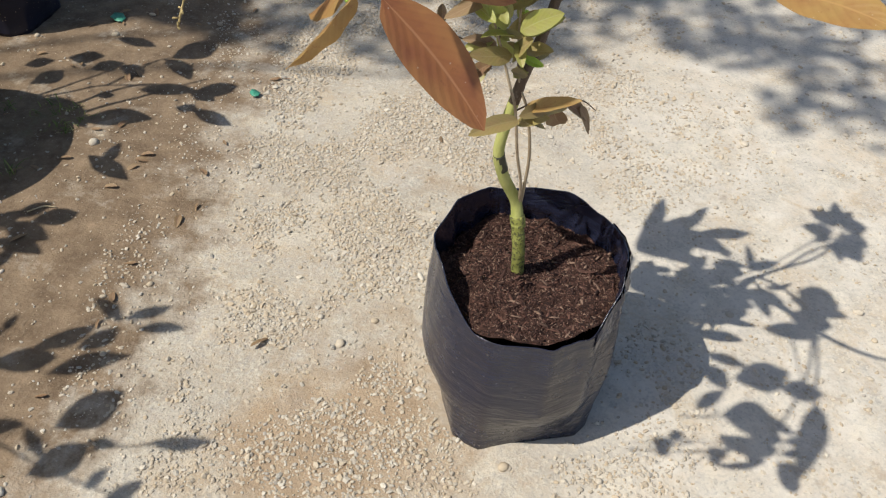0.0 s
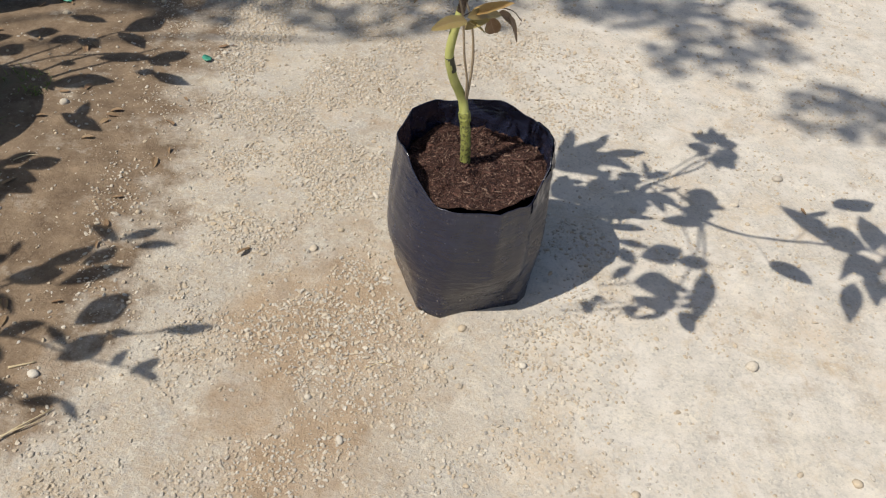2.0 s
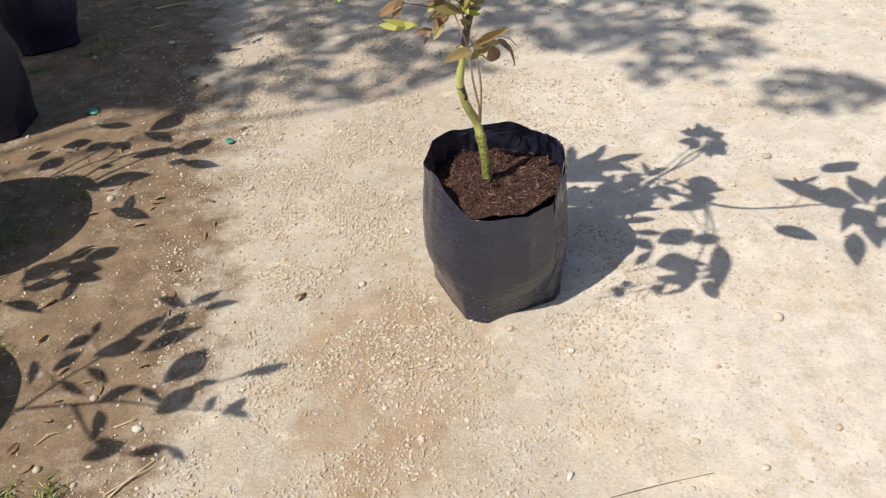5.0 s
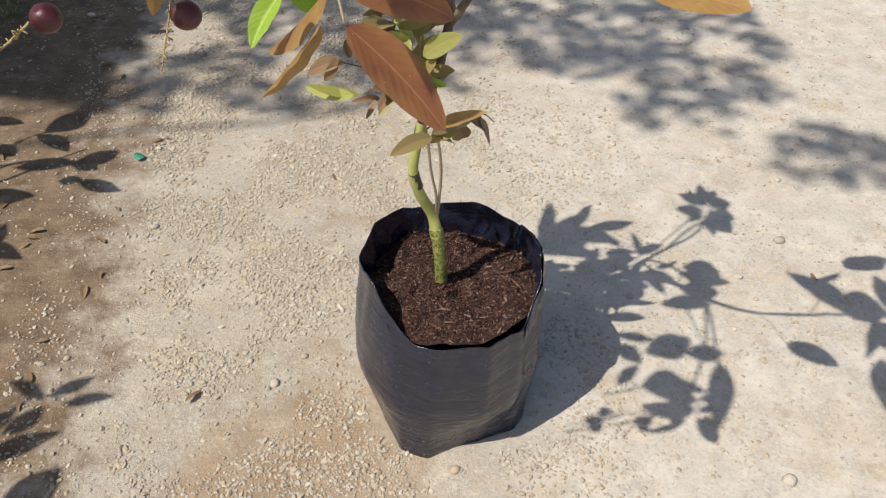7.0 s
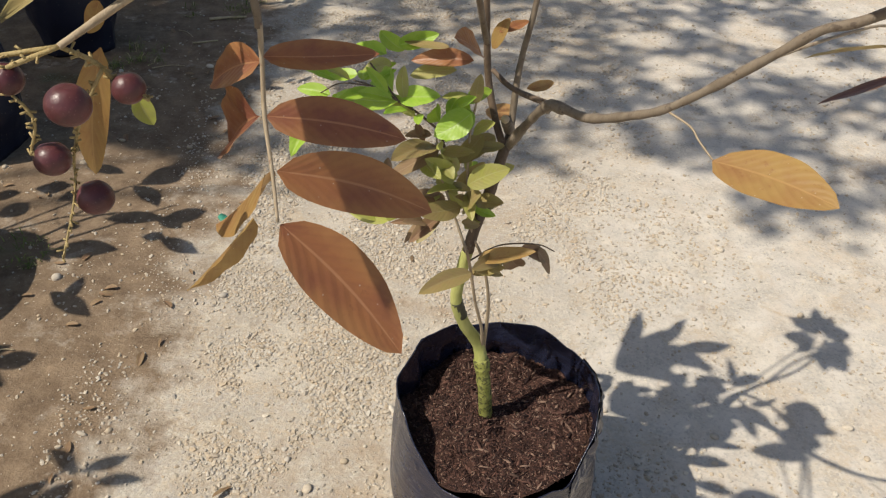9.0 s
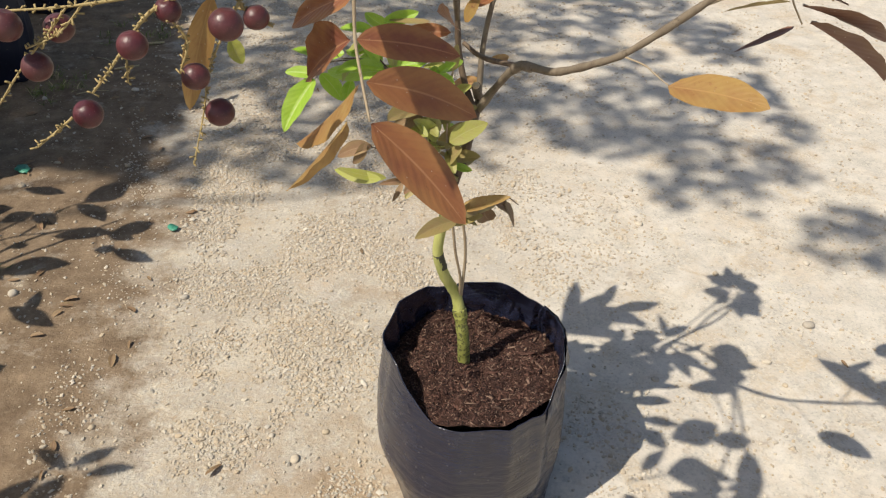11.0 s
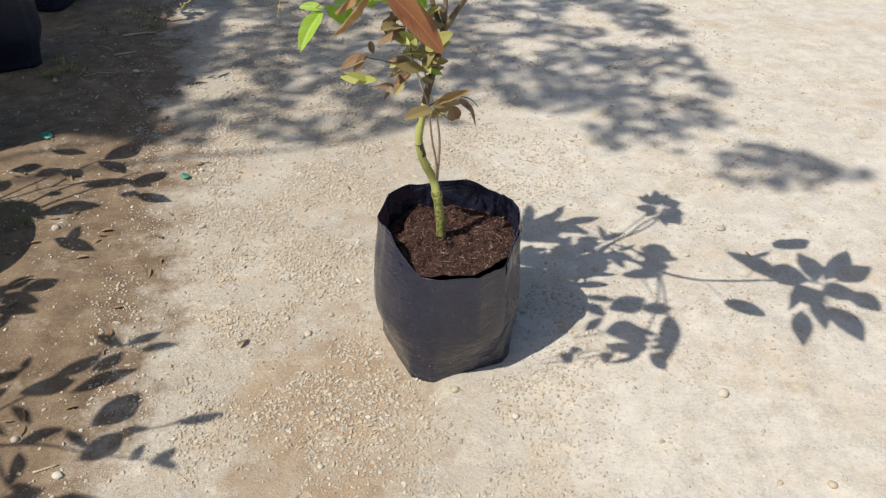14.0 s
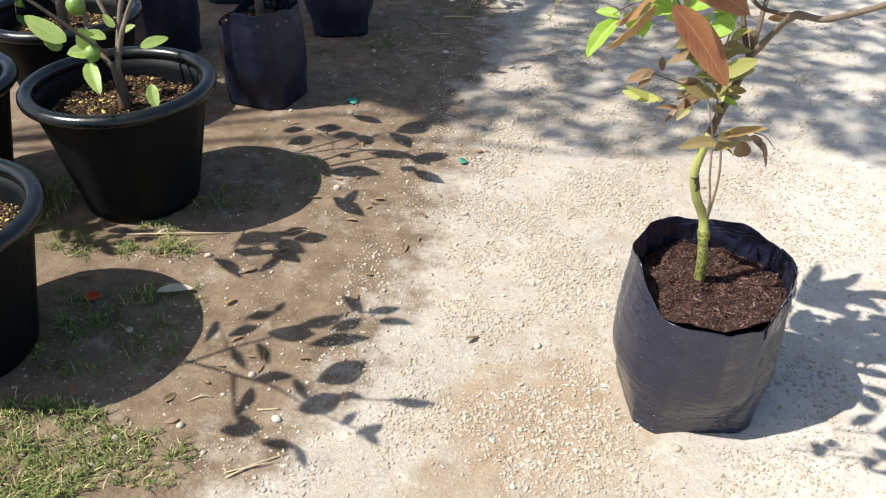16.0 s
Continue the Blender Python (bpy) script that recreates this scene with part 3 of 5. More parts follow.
def soil_disc(place, r, level, name, material, crumbs, label, rng, count, size, heap=0.012, fibrous=False):
    """A lumpy surface of soil and its loose crumbs, joined as stuff."""
    c = Vector(place)
    vs, fs = [], []
    rings, n = 26, 72
    for j in range(rings + 1):
        for i in range(n):
            ang, d = i * math.tau / n, r * j / rings
            x, y = d * math.cos(ang), d * math.sin(ang)
            z = level + heap * noise.noise(Vector((x * 9, y * 9, 1.3))) + 0.009 * noise.noise(Vector((x * 34, y * 34, 4.1))) + 0.004 * noise.noise(Vector((x * 90, y * 90, 2.1)))
            vs.append((c.x + x, c.y + y, c.z + z))
    for j in range(rings):
        for i in range(n):
            a, b = j * n + i, j * n + (i + 1) % n
            fs.append((a, b, b + n, a + n))
    kinds = [blob(rng, rng.uniform(0.4, 0.8), 0.3, 1) for _ in range(6)]
    at = len(vs)
    faces = [list(f) for f in fs]
    for _ in range(count):
        d, ang = r * 0.985 * math.sqrt(rng.random()), rng.uniform(0, math.tau)
        x, y = d * math.cos(ang), d * math.sin(ang)
        z = level + heap * noise.noise(Vector((x * 9, y * 9, 1.3))) + 0.009 * noise.noise(Vector((x * 34, y * 34, 4.1))) + 0.004 * noise.noise(Vector((x * 90, y * 90, 2.1)))
        v, f = kinds[rng.randrange(6)]
        s = size * rng.uniform(0.4, 1.0) * (2.3 if rng.random() < 0.04 else 1)
        stretch = np.array((rng.uniform(0.8, 3.4), 0.7, 0.6)) if fibrous else np.array((rng.uniform(0.7, 2.2), 0.8, 0.8))
        turn = np.array(Euler((rng.uniform(-0.6, 0.6), rng.uniform(-0.6, 0.6), rng.uniform(0, math.tau))).to_matrix())
        pts = (v * s * stretch) @ turn.T + np.array((c.x + x, c.y + y, c.z + z + s * 0.25))
        vs.extend(map(tuple, pts))
        faces.extend((f + at).tolist())
        at += len(v)
    ob = from_arrays(name, vs, faces, material)
    ob.data.materials.append(crumbs)
    idx = np.zeros(len(faces), np.int32)
    idx[len(fs):] = 1
    ob.data.polygons.foreach_set("material_index", idx)
    return tagged(ob, label, "soil", kind="stuff")


def round_pot(place, label, r=0.25, tall=0.36, foot=0.155):
    """A moulded plastic nursery pot with a rolled rim and shallow ribs."""
    pot = thing("plant_pot", place, label, "plant pot", "bags and pots")
    c = Vector(place)
    n = 96

    def turned(profile, ribs):
        bm = bmesh.new()
        rows = []
        for rad, z, rib in profile:
            rows.append([])
            for i in range(n):
                ang = i * math.tau / n
                q = rad - (0.004 * rib if (i // 4) % 2 else 0) * ribs
                rows[-1].append(bm.verts.new(c + Vector((q * math.cos(ang), q * math.sin(ang), z))))
        for a, b in zip(rows, rows[1:]):
            for i in range(n):
                bm.faces.new((a[i], a[(i + 1) % n], b[(i + 1) % n], b[i]))
        return bm, rows

    top = r - 0.028
    body = [(foot - 0.01, 0.0, 0), (foot, 0.006, 0)]
    body += [(foot + (top - foot) * k / 10, 0.006 + (tall - 0.05) * k / 10, 1 if 1 < k < 9 else 0) for k in range(1, 11)]
    body += [(top + 0.002, tall - 0.03, 0), (top - 0.012, tall - 0.03, 0)]
    body += [(top - 0.012 - (top - foot) * 0.35 * k / 5, tall - 0.03 - tall * 0.35 * k / 5, 0) for k in range(1, 6)]
    bm, rows = turned(body, 1)
    bm.faces.new(rows[0][::-1])
    part("body", bm, POT, pot)
    rim = [(r - 0.018 + 0.020 * math.cos(a), tall - 0.018 + 0.018 * math.sin(a), 0) for a in (k * math.tau / 14 for k in range(15))]
    bm, rows = turned(rim, 0)
    bmesh.ops.remove_doubles(bm, verts=bm.verts, dist=1e-5)
    part("rim", bm, POT_RIM, pot, "thick rolled black rim")
    return pot


BAG = (0.218, 1.425, 0.0)
grow_bag(BAG, 0.152, 0.342, 1.7, "black polythene grow bag full of dark compost", cut=radians(-78), turn=radians(-66), flap=True)
rng = random.Random(11)
soil_disc((BAG[0], BAG[1], 0), 0.1455, 0.284, "potting_soil", SOIL, CRUMB, "dark brown crumbly compost in the grow bag", rng, 15000, 0.0019, 0.028, True)


# ---- the sapling ----
FOOT = Vector((0.202, 1.423, 0.276))
tree = thing("fruit_sapling", FOOT, "longan sapling with bronze leaves and wine-red fruit", "fruit tree")
bm = bmesh.new()
tube(bm, [(0.203, 1.424, 0.262), (0.202, 1.422, 0.30), (0.199, 1.418, 0.345), (0.192, 1.422, 0.388)], 0.0102, 0.0094, 14, 10, 0.10)
part("stem_foot", bm, SCALY_BARK, tree, "rough mossy base of the stem")
trunk = stem("trunk", [(0.193, 1.423, 0.382), (0.184, 1.430, 0.422), (0.165, 1.416, 0.470), (0.154, 1.407, 0.518), (0.160, 1.409, 0.570), (0.167, 1.410, 0.605)], 0.0090, 0.0072, GREEN_BARK, tree, "smooth yellow-green young stem", 14, 8, 0.03)
stem("band", [(0.1610, 1.4130, 0.486), (0.1565, 1.4095, 0.504), (0.1545, 1.4072, 0.516)], 0.0087, 0.0084, DARK_BAND, tree, "dark grafting band round the stem", 14, 4, 0.03)
stem("collar", [(0.194, 1.423, 0.380), (0.192, 1.424, 0.390), (0.190, 1.425, 0.398)], 0.0108, 0.0100, SCALY_BARK, tree, "swollen graft collar", 14, 4, 0.12)
stem("trunk", [(0.166, 1.409, 0.599), (0.173, 1.411, 0.633), (0.187, 1.423, 0.681), (0.199, 1.451, 0.728)], 0.0071, 0.0066, BROWN_BARK, tree, "dark brown upper stem", 12, 8, 0.05)
stem("branch", [(0.198, 1.449, 0.724), (0.185, 1.464, 0.750), (0.173, 1.473, 0.792), (0.168, 1.470, 0.845), (0.163, 1.466, 0.935), (0.149, 1.480, 1.058), (0.165, 1.50, 1.16)], 0.0048, 0.003, BROWN_BARK, tree, "dark upright branch", 10)
stem("branch", [(0.200, 1.453, 0.726), (0.202, 1.479, 0.748), (0.203, 1.490, 0.787), (0.207, 1.498, 0.825), (0.217, 1.503, 0.885), (0.225, 1.518, 0.989), (0.209, 1.557, 1.110)], 0.0046, 0.003, GREY_BARK, tree, "grey-brown upright branch", 10)
limb = [(0.201, 1.451, 0.726), (0.223, 1.433, 0.770), (0.248, 1.388, 0.818), (0.287, 1.342, 0.832), (0.328, 1.300, 0.862), (0.352, 1.284, 0.880), (0.383, 1.270, 0.910), (0.423, 1.252, 0.953), (0.447, 1.247, 0.975), (0.472, 1.241, 0.987), (0.527, 1.240, 1.019)]
stem("branch", limb, 0.0052, 0.0036, GREY_BARK, tree, "long grey-brown side branch", 12, 8, 0.14)
bm = bmesh.new()
tube(bm, [(0.243, 1.396, 0.812), (0.250, 1.384, 0.821), (0.261, 1.371, 0.824)], 0.0068, 0.0056, 10, 4, 0.15)
part("knot", bm, GREY_BARK, tree, "swollen knot on the branch")
stem("branch", [(0.177, 1.461, 0.818), (0.203, 1.443, 0.806), (0.248, 1.391, 0.817)], 0.0028, 0.0034, BROWN_BARK, tree, "", 8)
bm = bmesh.new()
tube(bm, [(0.201, 1.468, 0.740), (0.198, 1.456, 0.755), (0.197, 1.450, 0.763)], 0.0066, 0.0062, 12, 2, 0.08)
stub = part("cut_stub", bm, GREY_BARK, tree, "short pruned stub")
bm = bmesh.new()
tube(bm, [(0.197, 1.450, 0.763), (0.196, 1.448, 0.765)], 0.0050, 0.0048, 12, 2, 0.02)
part("cut_face", bm, CUT_WOOD, stub, "pale cut wood")
# a limb over the front that carries the drooping leaf and the fruit, and the twigs
stem("branch", [(0.168, 1.470, 0.845), (0.155, 1.381, 0.969), (0.129, 1.240, 1.071), (0.104, 1.103, 1.097), (0.099, 1.014, 1.068), (0.098, 1.008, 1.039)], 0.0036, 0.0022, GREY_BARK, tree, "arching thin branch", 8)
stem("branch", [(0.129, 1.240, 1.071), (0.089, 1.103, 1.087), (0.045, 0.994, 1.061), (0.012, 0.960, 1.040)], 0.003, 0.002, TWIG, tree, "", 8)
stem("twig", [(0.352, 1.284, 0.877), (0.369, 1.254, 0.880), (0.374, 1.224, 0.883), (0.382, 1.194, 0.884)], 0.0012, 0.0008, TWIG, tree, "pale leaf stalk", 6)
stem("twig", [(0.417, 1.255, 0.945), (0.489, 1.328, 0.943), (0.549, 1.400, 0.927), (0.576, 1.421, 0.895), (0.594, 1.431, 0.872)], 0.0016, 0.0010, TWIG, tree, "", 6)
stem("shoot", [(0.190, 1.432, 0.412), (0.189, 1.412, 0.470), (0.180, 1.399, 0.525), (0.171, 1.383, 0.604), (0.159, 1.385, 0.641), (0.145, 1.385, 0.685), (0.130, 1.392, 0.725), (0.126, 1.398, 0.763)], 0.0025, 0.0012, TWIG, tree, "thin side shoot", 8)
stem("shoot", [(0.192, 1.433, 0.415), (0.195, 1.420, 0.510), (0.185, 1.408, 0.588), (0.171, 1.406, 0.627), (0.162, 1.407, 0.691), (0.161, 1.414, 0.758), (0.166, 1.422, 0.799)], 0.0025, 0.0012, TWIG, tree, "thin side shoot", 8)
stem("twig", [(0.148, 1.385, 0.679), (0.130, 1.369, 0.686), (0.108, 1.348, 0.679)], 0.0012, 0.0008, TWIG, tree, "", 6)
stem("twig", [(0.150, 1.388, 0.670), (0.101, 1.394, 0.684), (0.052, 1.404, 0.690)], 0.0012, 0.0008, BROWN_BARK, tree, "", 6)
stem("twig", [(0.141, 1.388, 0.696), (0.133, 1.399, 0.756), (0.112, 1.388, 0.789), (0.087, 1.377, 0.811), (0.050, 1.406, 0.811), (0.018, 1.450, 0.793)], 0.0016, 0.0010, BROWN_BARK, tree, "thin dark twig", 6)
stem("twig", [(0.050, 1.406, 0.811), (-0.003, 1.463, 0.781), (-0.040, 1.497, 0.748)], 0.0010, 0.0007, BROWN_BARK, tree, "", 6)
stem("twig", [(0.050, 1.407, 0.837), (0.087, 1.377, 0.811)], 0.0010, 0.0010, BROWN_BARK, tree, "", 6)
stem("twig", [(0.171, 1.383, 0.603), (0.204, 1.417, 0.607), (0.249, 1.446, 0.594), (0.272, 1.481, 0.560)], 0.0012, 0.0008, BROWN_BARK, tree, "", 6)

# leaves: base, tip, share of width, colour
CROWN_TIP = [
    ((0.147, 1.538, 1.17), (0.167, 1.643, 1.17), 0.25),
    ((0.156, 1.536, 1.186), (0.22, 1.55, 1.186), 0.75),
    ((0.139, 1.498, 1.202), (0.201, 1.476, 1.202), 0.75),
    ((0.147, 1.494, 1.178), (0.196, 1.432, 1.178), 0.71),
    ((0.133, 1.484, 1.194), (0.135, 1.414, 1.194), 0.4),
    ((0.135, 1.504, 1.17), (0.102, 1.473, 1.17), 0.53),
    ((0.136, 1.511, 1.186), (0.07, 1.519, 1.186), 0.75),
    ((0.132, 1.529, 1.202), (0.084, 1.58, 1.202), 0.68),
    ((0.153, 1.548, 1.178), (0.197, 1.611, 1.178), 0.35),
]
CROWN_MID = [
    ((-0.25, 1.256, 1.1), (-0.105, 1.279, 1.1), 0.68),
    ((-0.151, 1.262, 1.116), (-0.05, 1.275, 1.116), 0.69),
    ((-0.222, 1.202, 1.132), (-0.111, 1.228, 1.132), 0.53),
    ((-0.087, 1.373, 1.108), (-0.007, 1.38, 1.108), 0.52),
    ((-0.017, 1.362, 1.124), (-0.02, 1.452, 1.124), 0.26),
    ((-0.002, 1.38, 1.1), (0.058, 1.42, 1.1), 0.44),
    ((-0.06, 1.274, 1.116), (-0.026, 1.227, 1.116), 0.75),
    ((-0.023, 1.306, 1.132), (0.015, 1.23, 1.132), 0.54),
    ((-0.113, 1.163, 1.108), (-0.032, 1.172, 1.108), 0.41),
]
CROWN_SIDE = [
    ((-0.23, 1.422, 1.09), (-0.17, 1.586, 1.09), 0.25),
    ((-0.208, 1.443, 1.106), (-0.106, 1.529, 1.106), 0.45),
    ((-0.147, 1.461, 1.122), (-0.094, 1.561, 1.122), 0.36),
    ((-0.108, 1.467, 1.098), (0.015, 1.502, 1.098), 0.42),
    ((-0.136, 1.414, 1.114), (-0.039, 1.417, 1.114), 0.45),
    ((-0.173, 1.439, 1.09), (-0.072, 1.461, 1.09), 0.72),
    ((-0.243, 1.37, 1.106), (-0.104, 1.433, 1.106), 0.64),
    ((-0.216, 1.371, 1.122), (-0.1, 1.359, 1.122), 0.46),
    ((-0.249, 1.304, 1.098), (-0.178, 1.334, 1.098), 0.64),
    ((-0.176, 1.302, 1.114), (-0.067, 1.312, 1.114), 0.57),
    ((-0.125, 1.331, 1.09), (-0.013, 1.357, 1.09), 0.55),
]
CROWN_LOW = [
    ((0.087, 1.32, 1.08), (0.205, 1.296, 1.08), 0.47),
    ((0.093, 1.339, 1.096), (0.175, 1.312, 1.096), 0.75),
    ((0.059, 1.259, 1.112), (0.145, 1.244, 1.112), 0.75),
    ((0.019, 1.217, 1.088), (0.14, 1.219, 1.088), 0.37),
    ((-0.109, 1.114, 1.104), (-0.019, 1.105, 1.104), 0.36),
    ((-0.092, 1.097, 1.08), (-0.043, 1.05, 1.08), 0.74),
    ((-0.117, 0.983, 1.096), (-0.061, 1.041, 1.096), 0.4),
    ((-0.056, 1.064, 1.112), (0.051, 1.106, 1.112), 0.69),
    ((-0.066, 0.986, 1.088), (0.04, 0.982, 1.088), 0.75),
    ((0.095, 1.044, 1.104), (0.051, 0.879, 1.104), 0.33),
    ((0.045, 1.075, 1.08), (0.131, 1.085, 1.08), 0.59),
]
CROWN_FAR = [
    ((0.412, 1.19, 1.11), (0.318, 1.326, 1.11), 0.42),
    ((0.378, 1.211, 1.126), (0.492, 1.186, 1.126), 0.75),
    ((0.49, 1.17, 1.142), (0.502, 1.31, 1.142), 0.42),
    ((0.533, 1.191, 1.118), (0.666, 1.335, 1.118), 0.25),
    ((0.553, 1.177, 1.134), (0.678, 1.242, 1.134), 0.46),
    ((0.413, 1.111, 1.11), (0.518, 1.136, 1.11), 0.75),
    ((0.496, 1.127, 1.126), (0.592, 1.134, 1.126), 0.75),
    ((0.553, 1.123, 1.142), (0.612, 1.05, 1.142), 0.67),
    ((0.471, 1.106, 1.118), (0.459, 0.989, 1.118), 0.42),
    ((0.489, 1.072, 1.134), (0.516, 0.935, 1.134), 0.46),
    ((0.426, 1.062, 1.11), (0.381, 0.929, 1.11), 0.34),
    ((0.457, 1.182, 1.126), (0.387, 1.057, 1.126), 0.2),
]
CROWN_STALKS = [[(0.119, 1.497, 1.16), (0.011, 1.384, 1.16), (-0.05, 1.334, 1.16), (-0.123, 1.272, 1.16)], [(-0.046, 1.299, 1.1), (0.066, 1.278, 1.1), (0.066, 1.203, 1.1), (0.075, 1.094, 1.1)]]
KNOT = [
    ((0.179, 1.349, 0.613), (0.128, 1.295, 0.618), 0.3, "olive"),
    ((0.179, 1.349, 0.618), (0.239, 1.422, 0.597), 0.22, "olive"),
    ((0.182, 1.359, 0.606), (0.216, 1.421, 0.564), 0.16, "olive"),
    ((0.229, 1.437, 0.592), (0.286, 1.490, 0.548), 0.26, "dry"),
    ((0.250, 1.457, 0.575), (0.276, 1.492, 0.514), 0.3, "dry"),
    ((0.216, 1.431, 0.584), (0.233, 1.459, 0.536), 0.5, "dry"),
]
SHOOT_LOW = [
    ((0.162, 1.407, 0.691), (0.213, 1.440, 0.711), 0.36, "lime"),
    ((0.149, 1.392, 0.710), (0.122, 1.365, 0.750), 0.38, "lime"),
    ((0.161, 1.406, 0.662), (0.202, 1.434, 0.665), 0.38, "olive"),
    ((0.158, 1.386, 0.679), (0.116, 1.333, 0.701), 0.34, "olive"),
    ((0.137, 1.365, 0.675), (0.113, 1.322, 0.671), 0.36, "dry"),
    ((0.121, 1.354, 0.675), (0.110, 1.322, 0.702), 0.4, "dry"),
    ((0.158, 1.392, 0.699), (0.125, 1.354, 0.718), 0.28, "lime"),
    ((0.152, 1.393, 0.722), (0.134, 1.388, 0.752), 0.4, "lime"),
    ((0.077, 1.361, 0.664), (0.007, 1.402, 0.652), 0.2, "lime"),
    ((0.061, 1.400, 0.692), (0.002, 1.426, 0.660), 0.3, "dry"),
    ((0.053, 1.400, 0.697), (0.031, 1.404, 0.655), 0.3, "dry"),
    ((0.072, 1.391, 0.701), (0.062, 1.413, 0.720), 0.4, "dry"),
]
SHOOT_TOP = [
    ((0.157, 1.422, 0.787), (0.139, 1.377, 0.768), 0.65, "green"),
    ((0.186, 1.444, 0.745), (0.158, 1.399, 0.731), 0.4, "olive"),
    ((0.154, 1.422, 0.793), (0.179, 1.463, 0.795), 0.36, "green"),
    ((0.145, 1.410, 0.804), (0.139, 1.388, 0.793), 0.5, "green"),
    ((0.125, 1.398, 0.748), (0.092, 1.333, 0.772), 0.34, "olive"),
    ((0.129, 1.398, 0.750), (0.082, 1.343, 0.739), 0.3, "dry"),
    ((0.103, 1.397, 0.776), (0.113, 1.397, 0.753), 0.4, "dry"),
]
TOP_BROWN = [
    ((0.166, 1.438, 0.845), (0.150, 1.389, 0.887), 0.5, "brown"),
    ((0.178, 1.436, 0.854), (0.195, 1.428, 0.892), 0.4, "gold"),
    ((0.185, 1.432, 0.875), (0.214, 1.449, 0.884), 0.36, "brown"),
    ((0.203, 1.510, 0.742), (0.162, 1.535, 0.730), 0.5, "gold"),
    ((0.213, 1.535, 0.763), (0.247, 1.566, 0.762), 0.3, "gold"),
    ((0.161, 1.416, 0.847), (0.092, 1.415, 0.844), 0.3, "brown"),
    ((0.135, 1.414, 0.860), (0.081, 1.434, 0.855), 0.3, "olive"),
]
RIGHT_TWIG = [
    ((0.560, 1.400, 0.908), (0.471, 1.359, 0.911), 0.22, "olive"),
    ((0.581, 1.421, 0.872), (0.505, 1.390, 0.851), 0.2, "dark"),
    ((0.608, 1.441, 0.870), (0.762, 1.506, 0.783), 0.24, "dark"),
    ((0.589, 1.431, 0.894), (0.743, 1.506, 0.839), 0.3, "dark"),
    ((0.573, 1.421, 0.923), (0.663, 1.473, 0.886), 0.34, "dark"),
    ((0.458, 1.07, 1.062), (0.452, 1.05, 1.018), 0.5, "gold"),
]
COMPOUND = [
    ((0.113, 0.97, 0.939), (0.187, 0.955, 0.866), 0.42, "brown"),
    ((0.108, 0.986, 0.964), (0.194, 1.018, 0.926), 0.36, "brown"),
    ((0.1, 0.999, 0.991), (0.176, 1.019, 0.975), 0.34, "brown"),
    ((0.099, 1.007, 1.023), (0.16, 1.023, 1.027), 0.3, "brown"),
    ((0.095, 0.999, 0.991), (0.049, 1.039, 0.945), 0.55, "brown"),
    ((0.101, 0.986, 0.961), (0.049, 1.024, 0.889), 0.4, "gold"),
    ((0.094, 0.976, 0.937), (0.051, 0.967, 0.875), 0.3, "gold"),
    ((0.097, 1.007, 1.02), (0.038, 1.054, 0.979), 0.3, "brown"),
]
YELLOW = [
    ((-0.009, 1.025, 1.010), (-0.042, 1.026, 0.909), 0.2, "gold"),
    ((0.017, 0.995, 1.051), (0.005, 0.995, 1.032), 0.5, "gold"),
    ((-0.006, 1.045, 0.970), (0.002, 1.045, 0.949), 0.6, "lime"),
]
LEFT_SPRAY = [
    ((-0.029, 1.496, 0.742), (-0.069, 1.442, 0.688), 0.42, "green"),
    ((-0.027, 1.496, 0.748), (-0.072, 1.499, 0.752), 0.4, "green"),
    ((-0.016, 1.475, 0.760), (0.018, 1.440, 0.738), 0.45, "green"),
    ((-0.007, 1.463, 0.785), (-0.051, 1.466, 0.798), 0.5, "green"),
    ((0.020, 1.459, 0.797), (-0.016, 1.463, 0.793), 0.5, "green"),
    ((0.031, 1.439, 0.768), (0.026, 1.418, 0.743), 0.5, "green"),
    ((0.063, 1.416, 0.777), (0.080, 1.416, 0.797), 0.5, "green"),
    ((0.087, 1.374, 0.811), (-0.003, 1.443, 0.781), 0.3, "green"),
]
LEFT_SPRAY_HIGH = [
    ((0.078, 1.395, 0.813), (0.046, 1.437, 0.810), 0.6, "green"),
    ((0.086, 1.385, 0.813), (0.132, 1.363, 0.830), 0.45, "green"),
    ((0.092, 1.416, 0.823), (0.143, 1.417, 0.835), 0.4, "lime"),
    ((0.061, 1.436, 0.836), (0.014, 1.458, 0.833), 0.4, "green"),
    ((0.081, 1.435, 0.842), (0.049, 1.455, 0.856), 0.5, "green"),
    ((0.075, 1.435, 0.848), (0.119, 1.434, 0.866), 0.4, "green"),
    ((0.067, 1.436, 0.824), (0.019, 1.459, 0.799), 0.36, "lime"),
]

SHOOT_FULL = [
    ((0.166, 1.382, 0.803), (0.129, 1.362, 0.782), 0.7, "green"),
    ((0.13, 1.394, 0.782), (0.126, 1.374, 0.811), 0.6, "green"),
    ((0.142, 1.406, 0.793), (0.166, 1.386, 0.821), 0.4, "green"),
    ((0.175, 1.418, 0.759), (0.148, 1.398, 0.729), 0.5, "olive"),
    ((0.11, 1.382, 0.74), (0.138, 1.362, 0.73), 0.5, "lime"),
    ((0.123, 1.394, 0.739), (0.151, 1.374, 0.725), 0.5, "lime"),
    ((0.126, 1.406, 0.703), (0.153, 1.386, 0.697), 0.45, "lime"),
    ((0.149, 1.418, 0.684), (0.178, 1.398, 0.731), 0.35, "olive"),
    ((0.165, 1.382, 0.712), (0.212, 1.362, 0.752), 0.42, "lime"),
]
